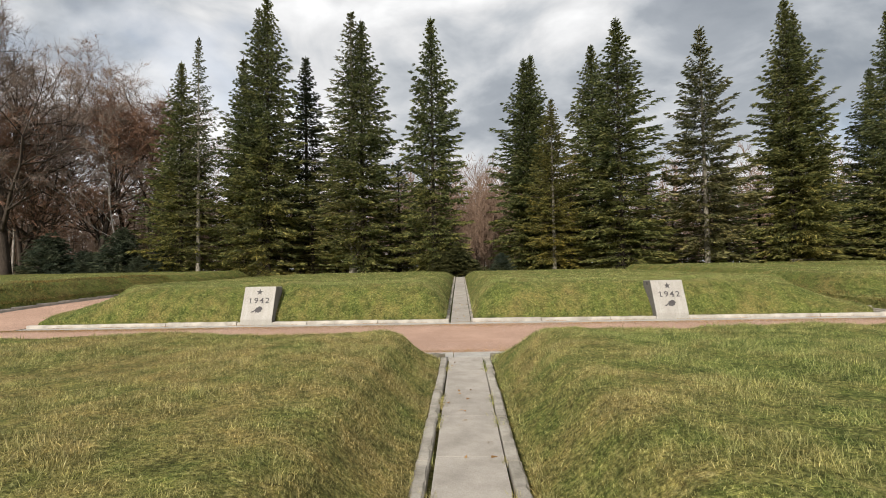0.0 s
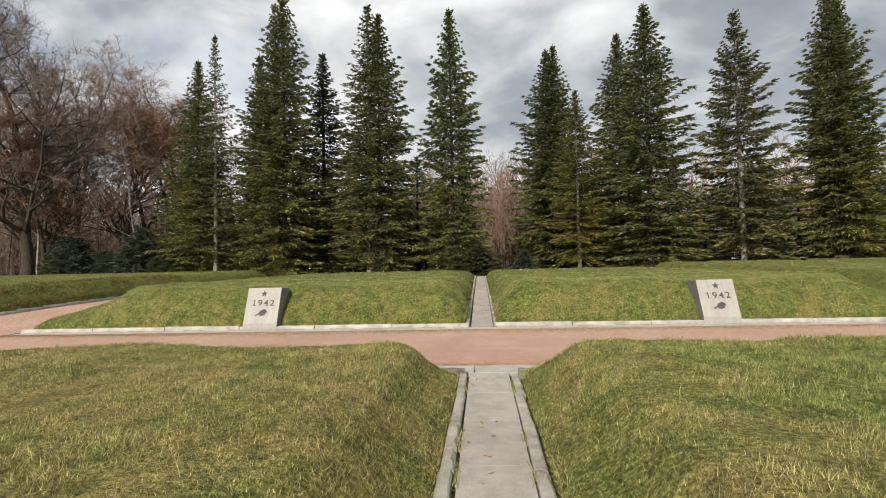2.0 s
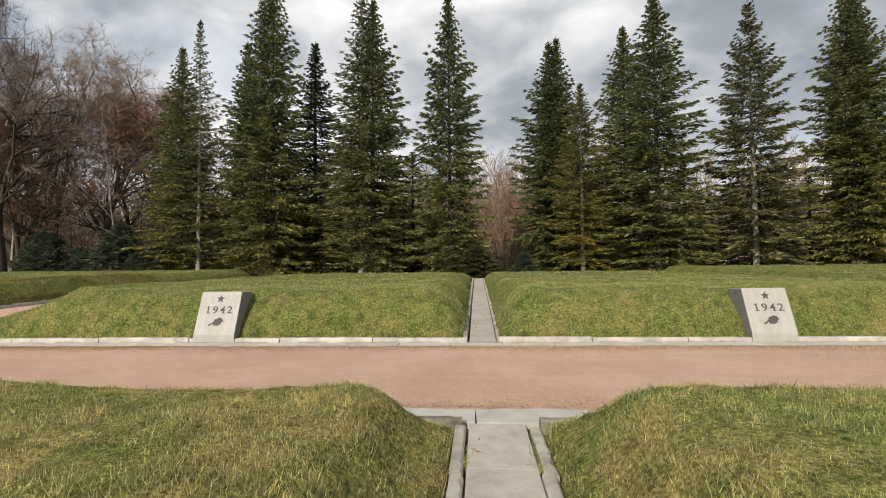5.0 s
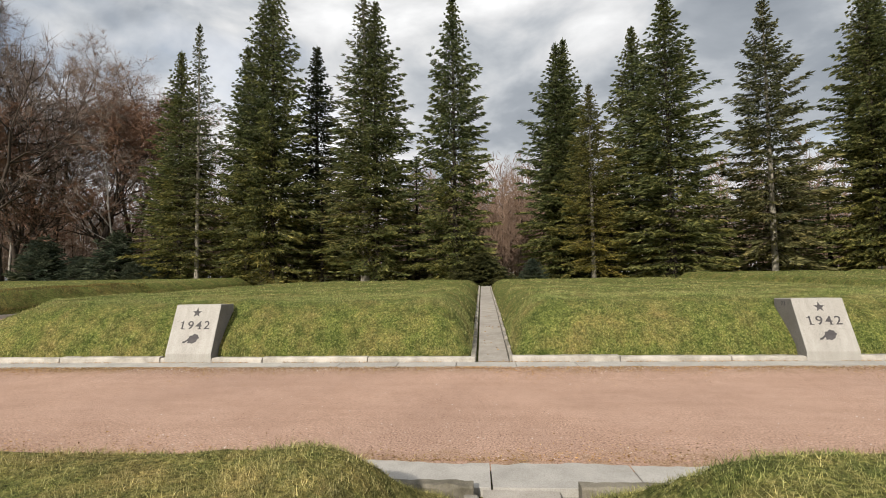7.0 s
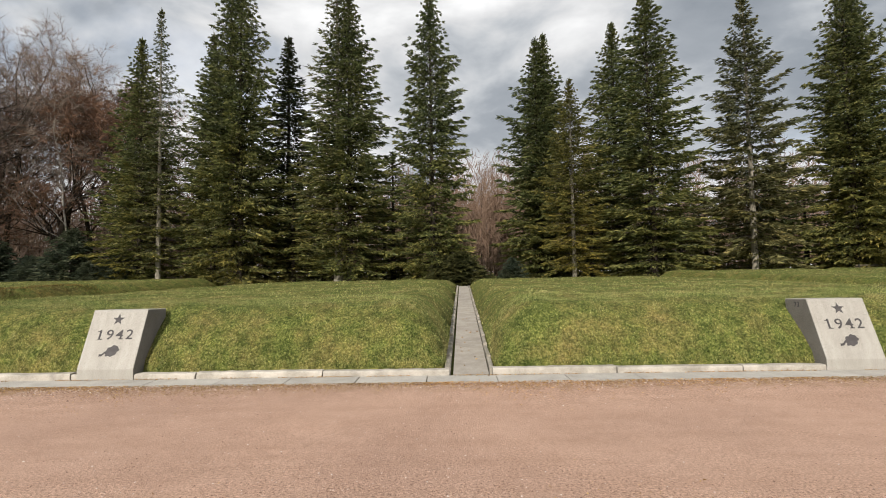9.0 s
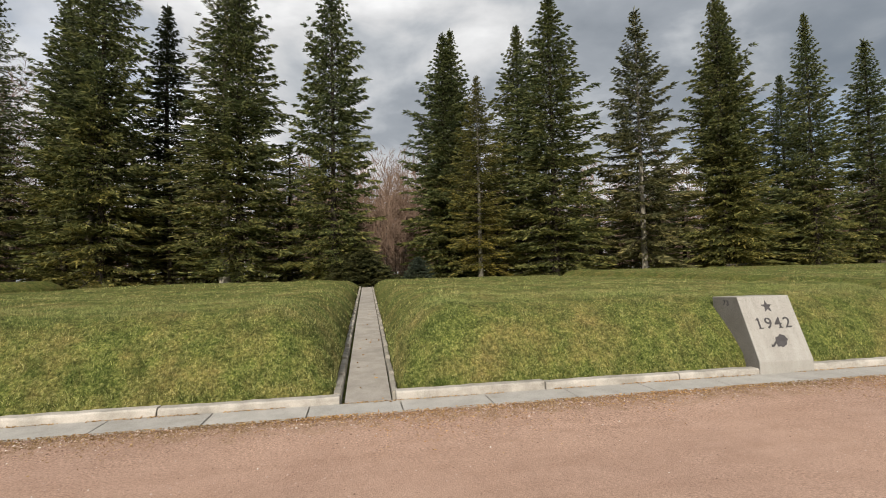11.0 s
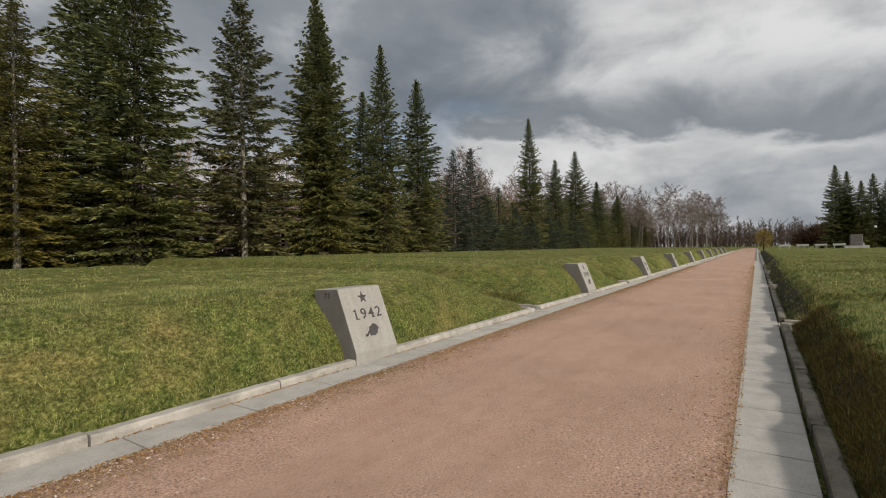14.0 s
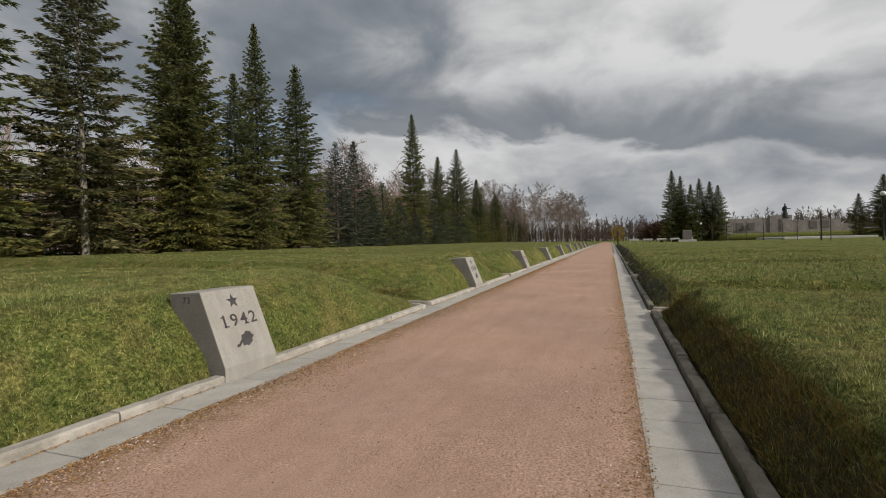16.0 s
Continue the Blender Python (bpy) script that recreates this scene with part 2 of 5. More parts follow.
def mat_plain(name, colour, rough=0.8, metal=0.0, spread_by=0.25, scale=9.0, relief=0.004):
    m, nt, b = material(name, rough, metal)
    lo, hi = tuple(c * (1 - spread_by) for c in colour), tuple(min(1, c * (1 + spread_by)) for c in colour)
    finish(nt, b, ramp(nt, noise_tex(nt, scale, 5.0, 0.6), [(0.3, lo), (0.7, hi)]))
    bump(nt, b, noise_tex(nt, scale * 6, 4.0, 0.6), 0.4, relief)
    return m


def mat_needles(name, dark, mid, light):
    m, nt, b = material(name, 0.6, spec=0.25)
    g = nt.nodes.new("ShaderNodeNewGeometry")
    c = ramp(nt, g.outputs["Random Per Island"], [(0.0, dark), (0.55, mid), (1.0, light)])
    info = nt.nodes.new("ShaderNodeObjectInfo")
    warm = ramp(nt, info.outputs["Random"], [(0.0, (0.94, 1.0, 0.98)), (0.5, (0.98, 1.0, 0.93)), (1.0, (1.08, 1.05, 0.90))])
    patch = ramp(nt, noise_tex(nt, 0.45, 3.0), [(0.35, (0.78, 0.86, 0.88)), (0.65, (1.20, 1.12, 0.95))])
    c = blend(nt, 1.0, blend(nt, 1.0, c, warm, "MULTIPLY"), patch, "MULTIPLY")
    # old, browning needles on the lower limbs
    co, axes = nt.nodes.new("ShaderNodeTexCoord"), nt.nodes.new("ShaderNodeSeparateXYZ")
    nt.links.new(co.outputs["Object"], axes.inputs[0])
    aged = nt.nodes.new("ShaderNodeMath"); aged.operation = "MULTIPLY_ADD"; aged.inputs[1].default_value = 16.0
    nt.links.new(noise_tex(nt, 0.8, 4.0, 0.7), aged.inputs[0]); nt.links.new(axes.outputs[2], aged.inputs[2])
    c = blend(nt, spread(nt, aged.outputs[0], 18.0, 11.0), c, blend(nt, 1.0, c, (1.34, 1.18, 0.95), "MULTIPLY"))
    finish(nt, b, c)
    let_through(nt, b, c, 0.35)
    return m


def mat_bark(name, dark, light, scale=6.0):
    m, nt, b = material(name, 0.9, spec=0.15)
    f = noise_tex(nt, scale, 6.0, 0.65, stretch=(3, 3, 0.6))
    finish(nt, b, ramp(nt, f, [(0.3, dark), (0.7, light)]))
    bump(nt, b, f, 0.6, 0.03)
    return m


TURF, BLADE, GRAVEL, GRAVEL_PLAIN = mat_turf(), mat_blade(), mat_gravel(), mat_gravel("clean pink gravel", False)
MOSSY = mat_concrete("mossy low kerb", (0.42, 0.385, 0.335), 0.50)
# darker copy of the mossy kerb: shade below the bank is in the colour
MOSSY_SHADED = mat_concrete("mossy kerb darkened for shade", (0.24, 0.215, 0.17), 0.60)
SLAB = mat_concrete("grey concrete slab", (0.465, 0.44, 0.405), 0.22)
STRIP_SLAB = mat_concrete("stained brownish concrete", (0.425, 0.386, 0.342), 0.28)
KERB = mat_concrete("weathered pale kerb", (0.515, 0.475, 0.425), 0.42)
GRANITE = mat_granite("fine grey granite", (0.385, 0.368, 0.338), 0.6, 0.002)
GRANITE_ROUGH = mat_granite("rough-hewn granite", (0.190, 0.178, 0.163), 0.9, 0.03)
INK = mat_plain("dark engraved paint", (0.065, 0.060, 0.062), 0.7)
FIR = mat_needles("fir needles", (0.044, 0.056, 0.026), (0.114, 0.132, 0.057), (0.260, 0.262, 0.122))
FIR_DARK = mat_needles("dark fir needles", (0.022, 0.028, 0.016), (0.052, 0.062, 0.033), (0.125, 0.132, 0.070))
FIR_PALE = mat_needles("pale sparse needles", (0.045, 0.055, 0.028), (0.110, 0.122, 0.064), (0.23, 0.23, 0.135))
FIR_WARM = mat_needles("yellowing fir needles", (0.050, 0.054, 0.020), (0.122, 0.124, 0.044), (0.26, 0.24, 0.092))
FIR_OLD = mat_needles("thinning fir needles", (0.046, 0.050, 0.026), (0.125, 0.126, 0.068), (0.28, 0.265, 0.155))
SPRUCE_BLUE = mat_needles("blue spruce needles", (0.024, 0.036, 0.030), (0.055, 0.076, 0.064), (0.14, 0.165, 0.145))
BARK_FIR = mat_bark("grey-brown fir bark", (0.055, 0.045, 0.035), (0.20, 0.175, 0.14))
BARK_PALE = mat_bark("pale fir bark", (0.16, 0.145, 0.115), (0.37, 0.335, 0.275))
BARK_DARK = mat_bark("dark limb bark", (0.03, 0.024, 0.02), (0.085, 0.07, 0.058))
BARK_BIRCH = mat_bark("birch bark", (0.12, 0.10, 0.09), (0.40, 0.37, 0.33), 3.0)
BARK_BARE = mat_bark("grey-brown limb bark", (0.028, 0.022, 0.018), (0.088, 0.069, 0.055))
TWIG_GREY = mat_bark("grey-brown twigs", (0.130, 0.100, 0.085), (0.28, 0.220, 0.185))
TWIG_RUST = mat_bark("twigs with rust-brown dead leaves", (0.140, 0.082, 0.056), (0.30, 0.175, 0.118))
# earth of the near bank, with the bank's shade put into its colour
EARTH_SHADED = mat_plain("rooty earth darkened for shade", (0.046, 0.042, 0.020), 0.95, spread_by=0.5, scale=14.0, relief=0.03)
# far copse twigs, paler than the near ones: haze put into the colour
TWIG_FAR = mat_bark("grey-brown twigs paled for haze", (0.20, 0.150, 0.122), (0.37, 0.285, 0.235))
TWIG_DARK = mat_bark("dark brown thicket twigs", (0.075, 0.055, 0.046), (0.17, 0.13, 0.11))
TWIG_RED = mat_bark("reddish twigs", (0.160, 0.108, 0.080), (0.315, 0.218, 0.162))

# ---------------------------------------------------------------- building helpers


def link_mesh(name, me, mat, parent=None, label=""):
    ob = new(name, me)
    if mat is not None:
        me.materials.append(mat)
    if parent is not None:
        ob.parent = parent
    if label:
        ob["label"] = label
    return ob


def part(name, bm, mat, parent=None, label="", smooth=False):
    me = bpy.data.meshes.new(name)
    bm.to_mesh(me)
    bm.free()
    if smooth:
        me.polygons.foreach_set("use_smooth", [True] * len(me.polygons))
    return link_mesh(name, me, mat, parent, label)


def np_mesh(name, verts, faces, smooth=False):
    """A mesh from arrays: verts (n, 3), faces (m, 3 or 4)."""
    verts, faces = np.asarray(verts, dtype=np.float32), np.asarray(faces, dtype=np.int32)
    me = bpy.data.meshes.new(name)
    k = faces.shape[1]
    me.vertices.add(len(verts)); me.vertices.foreach_set("co", verts.ravel())
    me.loops.add(faces.size); me.loops.foreach_set("vertex_index", faces.ravel())
    me.polygons.add(len(faces))
    me.polygons.foreach_set("loop_start", np.arange(len(faces), dtype=np.int32) * k)
    me.update(calc_edges=True)
    if smooth:
        me.polygons.foreach_set("use_smooth", np.ones(len(faces), dtype=bool))
    return me


def thing(name, x=0, y=0, z=0, label="", category="", group="", kind="", turn=0):
    ob = new(name)
    ob.matrix_basis = pose(x, y, z, 0, 0, turn)
    return tagged(ob, label, category, group, kind)


def box(bm, x0, x1, y0, y1, z0, z1):
    vs = [bm.verts.new(p) for p in ((x0, y0, z0), (x1, y0, z0), (x1, y1, z0), (x0, y1, z0), (x0, y0, z1), (x1, y0, z1), (x1, y1, z1), (x0, y1, z1))]
    for f in ((3, 2, 1, 0), (4, 5, 6, 7), (0, 1, 5, 4), (1, 2, 6, 5), (2, 3, 7, 6), (3, 0, 4, 7)):
        bm.faces.new([vs[i] for i in f])
    return vs


def bevel(bm, width, segments=1):
    bmesh.ops.bevel(bm, geom=bm.edges[:], offset=width, segments=segments, affect="EDGES", profile=0.6)


def block(x0, x1, y0, y1, z0, z1, width=0.01, segments=1):
    bm = bmesh.new()
    box(bm, x0, x1, y0, y1, z0, z1)
    bevel(bm, width, segments)
    return bm


def lathe(bm, rings, sides=12, centre=(0, 0)):
    """Rings of (radius, z) joined into a turned solid."""
    loops = []
    for r, z in rings:
        loops.append([bm.verts.new((centre[0] + r * math.cos(2 * math.pi * i / sides), centre[1] + r * math.sin(2 * math.pi * i / sides), z)) for i in range(sides)])
    for lo, hi in zip(loops, loops[1:]):
        for i in range(sides):
            bm.faces.new((lo[i], lo[(i + 1) % sides], hi[(i + 1) % sides], hi[i]))
    bm.faces.new(loops[0][::-1]); bm.faces.new(loops[-1])


# ---------------------------------------------------------------- the lie of the land
GAPS = [0.0, 11.5, 21.2, 31.4, 41.6, 51.8, 62.0, 72.2, 82.4, 92.6, 102.8]      # drain strips between the mounds
MARKERS = [-5.40, 5.62, 16.05, 25.9, 36.0, 46.4, 56.7, 67.0, 77.2, 87.4, 97.6]
STRIP = 0.28                                     # half width of a strip


def smooth(t):
    t = np.clip(t, 0, 1)
    return t * t * (3 - 2 * t)


def base(y):
    return np.interp(y, [-900, -72, -66, -5, 0, 6, 20, 24, 34, 900], [0.5, 0.5, 0, 0, 0, 0.26, 0.70, 0.85, 1.05, 1.2])


def ripple(x, y):
    return (0.030 * np.sin(1.7 * x + 0.6 * y) * np.sin(1.3 * y - 0.4 * x + 1) + 0.018 * np.sin(4.1 * x - 2.2 * y + 2) * np.sin(3.3 * y + 1.1 * x)
            + 0.010 * np.sin(9.3 * x + 5.1 * y) * np.sin(8.1 * y - 3.7 * x))


def shear(y):
    """The strips run a little askew of the path."""
    return np.where(y > 0, 0.022 * y, np.where(y < -4.3, 0.027 * (y + 4.3), 0.0))


def inset(x, y, r):
    """How far (x, y) lies inside the rounded rectangle r = (x0, x1, y0, y1, corner)."""
    x0, x1, y0, y1, c = r
    x = x - shear(y)
    qx, qy = np.abs(x - (x0 + x1) / 2) - (x1 - x0) / 2 + c, np.abs(y - (y0 + y1) / 2) - (y1 - y0) / 2 + c
    return c - np.hypot(np.maximum(qx, 0), np.maximum(qy, 0)) - np.minimum(np.maximum(qx, qy), 0)


def mound_height(x, y, r, far, rise):
    d = inset(x, y, r)
    if far:
        u = np.clip(np.minimum(y - r[2], r[3] - y) / 1.10, 0, 1)
        xs = x - shear(y)
        sides = []
        for side, gap in ((r[0], xs - r[0]), (r[1], r[1] - xs)):
            if abs(side) < 1:                    # the bank beside the strip that is walked on
                sides.append(0.10 + 0.90 * (1 - (1 - np.clip(gap / 0.85, 0, 1)) ** 2.1))
            else:
                sides.append(0.26 + 0.74 * smooth(gap / (2.8 - 2.0 * smooth((y - 0.9) / 2.4))))
        top = rise[0] + (rise[1] - rise[0]) * np.clip(y / 21, 0, 1.2)
        z = base(y) + 0.07 + (top - 0.07 - base(y)) * (1 - (1 - u) ** 2.2) * np.minimum(*sides)
        for mx in MARKERS[:6]:                   # the turf dips a little beside the markers
            z = z - 0.07 * np.exp(-((x - mx) / 0.8) ** 2 - ((y - 0.48) / 0.30) ** 2)
    else:
        u = np.clip((d + 0.050 * np.sin(2.9 * x + 1.5 * np.sin(1.3 * x)) + 0.030 * np.sin(7.3 * x + 2 * np.sin(1.9 * x))) / 0.58, 0, 1)
        xs = x - shear(y)
        wide = [0.85 if abs(side) < 1 else 0.50 for side in r[:2]]
        v = np.clip(np.minimum((xs - r[0]) / wide[0], (r[1] - xs) / wide[1]), 0, 1)
        low = np.where(np.abs(xs) < 2, 0.52, 0.15)
        z = base(y) + 0.05 + rise[0] * (0.75 * u + 0.25 * smooth(u)) * (low + (1 - low) * smooth(v))
    return np.where(d < -0.02, base(y) - 0.25, z + ripple(x, y) * np.clip(d / 0.7, 0, 1))


MOUNDS = []                                      # (rectangle, far, rise)
for i, g in enumerate(GAPS[:-1]):
    n = GAPS[i + 1]
    back = 20.6 if i == 0 else 23.0
    MOUNDS.append(((g + 0.36, n - 0.34, 0.14, back, 0.3), True, (1.01, 1.18) if i == 0 else (1.0, 1.42)))
    MOUNDS.append(((g + 0.40, n - 0.36, -64.0, -4.97, 0.18), False, (0.50,)))
MOUNDS.append(((-11.6, -0.32, 0.14, 20.6, 0.3), True, (1.01, 1.18)))
MOUNDS.append(((-11.2, -0.36, -64.0, -4.97, 0.18), False, (0.50,)))
MOUNDS.append(((-40.0, -15.9, 0.14, 24.0, 0.9), True, (1.0, 1.42)))
MOUNDS.append(((-40.0, -12.0, -64.0, -4.97, 0.18), False, (0.50,)))


def lines(a, b, fine_a, fine_b, step, coarse):
    """Grid lines from a to b, close together near the ends that are flagged."""
    out, p = [], a
    while p < b:
        near = min(p - a if fine_a else 99, b - p if fine_b else 99)
        out.append(p)
        p += step if near < 2.4 else coarse
    return np.array(out + [b])


def build_mound(r, far, rise):
    x0, x1, y0, y1, _ = r
    close = -16 < x0 < 22
    s, c = (0.12, 0.5) if close else (0.3, 1.2)
    xs, ys = lines(x0, x1, True, True, s, 0.16 if close and not far and x0 > 0 else c), lines(y0, y1, True, True, s, c)
    gx, gy = np.meshgrid(xs, ys)
    gx = gx + shear(gy)
    gz = mound_height(gx, gy, r, far, rise)
    edge = np.zeros_like(gz, dtype=bool)
    edge[0], edge[-1], edge[:, 0], edge[:, -1] = True, True, True, True
    gz[edge] = base(gy[edge]) - 0.2
    v = np.stack([gx, gy, gz], -1).reshape(-1, 3)
    nx, ny = len(xs), len(ys)
    i = (np.arange(ny - 1)[:, None] * nx + np.arange(nx - 1)[None]).ravel()
    faces = np.stack([i, i + 1, i + nx + 1, i + nx], 1)
    ob = link_mesh("grave_mound", np_mesh("grave_mound", v, faces, True), TURF)
    if not far and x0 > -1:                      # the cut bank towards the path: earth under its grass, coloured dark for shade
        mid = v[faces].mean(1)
        ob.data.materials.append(EARTH_SHADED)
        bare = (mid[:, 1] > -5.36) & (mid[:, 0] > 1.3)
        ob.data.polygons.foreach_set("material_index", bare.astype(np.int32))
    return tagged(ob, "long low burial mound covered in patchy spring grass", "grave mound", "burial mounds")


def build_ground():
    xs = np.unique(np.concatenate([np.linspace(-900, -60, 15), np.linspace(-60, 130, 60), np.linspace(130, 900, 20)]))
    ys = np.unique(np.concatenate([np.linspace(-900, -72, 12), [-66.0], np.linspace(-60, 40, 60), [0.0, -5.0, 6.0, 20.0, 24.0, 34.0], np.linspace(40, 900, 20)]))
    gx, gy = np.meshgrid(xs, ys)
    v = np.stack([gx, gy, base(gy) - 0.05], -1).reshape(-1, 3)
    nx, ny = len(xs), len(ys)
    i = (np.arange(ny - 1)[:, None] * nx + np.arange(nx - 1)[None]).ravel()
    ob = link_mesh("ground", np_mesh("ground", v, np.stack([i, i + 1, i + nx + 1, i + nx], 1), True), TURF)
    tagged(ob, "level lawn that runs on to the horizon", "ground", kind="structure")


def build_path():
    xs = np.concatenate([np.arange(-60, -14, 0.5), np.arange(-14, 30, 0.07), np.arange(30, 215.1, 0.5)])
    gx, gy = np.meshgrid(xs, np.linspace(-4.36, -0.43, 18))
    ragged = 0.020 * np.sin(2.3 * gx + 2 * np.sin(0.9 * gx)) + 0.013 * np.sin(9.7 * gx + 3 * np.sin(3.1 * gx)) + 0.008 * np.sin(31 * gx)
    gy = gy + ragged * np.clip(np.abs(gy + 2.35) - 1.5, 0, 1) * 2.4
    spilt = 0.12 * np.exp(-((gx - 0.2) / 2.2) ** 4)          # gravel trodden over the slabs at the crossing
    gy = gy - spilt * smooth((-3.2 - gy) / 1.1)
    gz = 0.020 + 0.004 * np.sin(gx * 0.9) * np.sin(gy * 1.7) * np.clip(np.minimum(gy + 4.2, -0.43 - gy), 0, 1)
    ny, nx = gx.shape
    gz[0], gz[-1] = 0.008, 0.008
    v = np.stack([gx, gy, gz], -1).reshape(-1, 3)
    i = (np.arange(ny - 1)[:, None] * nx + np.arange(nx - 1)[None]).ravel()
    ob = link_mesh("path", np_mesh("path", v, np.stack([i, i + 1, i + nx + 1, i + nx], 1), True), GRAVEL)
    tagged(ob, "wide straight footpath of pink crushed stone", "path", kind="structure")
    xs, ys = np.linspace(-15.7, -11.75, 8), np.linspace(-0.45, 30, 60)
    gx, gy = np.meshgrid(xs, ys)
    v = np.stack([gx, gy, base(gy) + 0.003], -1).reshape(-1, 3)
    i = (np.arange(59)[:, None] * 8 + np.arange(7)[None]).ravel()
    ob = link_mesh("cross_path", np_mesh("cross_path", v, np.stack([i, i + 1, i + 9, i + 8], 1), True), GRAVEL_PLAIN)
    tagged(ob, "narrower pink gravel path between two mounds", "path", kind="structure")


build_ground()
build_path()
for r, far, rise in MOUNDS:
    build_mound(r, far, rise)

# ---------------------------------------------------------------- edging of the path
rng = np.random.default_rng(7)


def piece_mesh(name, sx, sy, sz, width, mat):
    """A bevelled block whose top middle is at the origin."""
    bm = block(-sx / 2, sx / 2, -sy / 2, sy / 2, -sz, 0, width * 0.5)
    me = bpy.data.meshes.new(name)
    bm.to_mesh(me)
    bm.free()
    me.materials.append(mat)
    return me


def worn_mesh(name, sx, sy, sz, mat, seed):
    """A kerb stone with a rounded, chipped upper edge, along x; top middle at the origin."""
    r = random.Random(seed)
    bm = bmesh.new()
    n = 16
    ring = []
    for i in range(n + 1):
        x = -sx / 2 + sx * i / n
        c = 0.014 + 0.014 * r.random() + (0.030 if r.random() < 0.12 else 0)
        d = 0.010 + 0.008 * r.random()
        top = -0.009 * r.random()
        prof = [(-sy / 2, -sz), (-sy / 2, -c), (-sy / 2 + c * 0.7, top), (sy / 2 - d, top), (sy / 2, -d), (sy / 2, -sz)]
        ring.append([bm.verts.new((x, y, z)) for y, z in prof])
    for a_, b_ in zip(ring, ring[1:]):
        for k in range(5):
            bm.faces.new((a_[k], b_[k], b_[k + 1], a_[k + 1]))
    bm.faces.new(ring[0][::1]); bm.faces.new(ring[-1][::-1])
    bmesh.ops.recalc_face_normals(bm, faces=bm.faces[:])
    me = bpy.data.meshes.new(name)
    bm.to_mesh(me)
    bm.free()
    me.materials.append(mat)
    return me


def lay(name, me, parent, x, y, z, rx=0, rz=0, scale=(1, 1, 1)):
    ob = new(name, me)
    ob.parent = parent
    ob.matrix_basis = pose(x, y, z, rx, 0, rz) @ Matrix.Diagonal((*scale, 1))
    return ob


def in_gap(x0, x1, half, gaps):
    return any(x1 > g - half and x0 < g + half for g in gaps)


def joined_row(name, mat, boxes_, parent, label):
    v, f = [], []
    for x0, x1, y0, y1, z0, z1 in boxes_:
        k = len(v)
        v += [(x0, y0, z0), (x1, y0, z0), (x1, y1, z0), (x0, y1, z0), (x0, y0, z1), (x1, y0, z1), (x1, y1, z1), (x0, y1, z1)]
        f += [(k + 4, k + 5, k + 6, k + 7), (k, k + 1, k + 5, k + 4), (k + 1, k + 2, k + 6, k + 5), (k + 2, k + 3, k + 7, k + 6), (k + 3, k, k + 4, k + 7)]
    ob = link_mesh(name, np_mesh(name, v, f), mat, parent, label)
    ob["kind"] = "stuff"
    return ob


STRIP_X = 0.04                                   # middle of the strip that is walked on


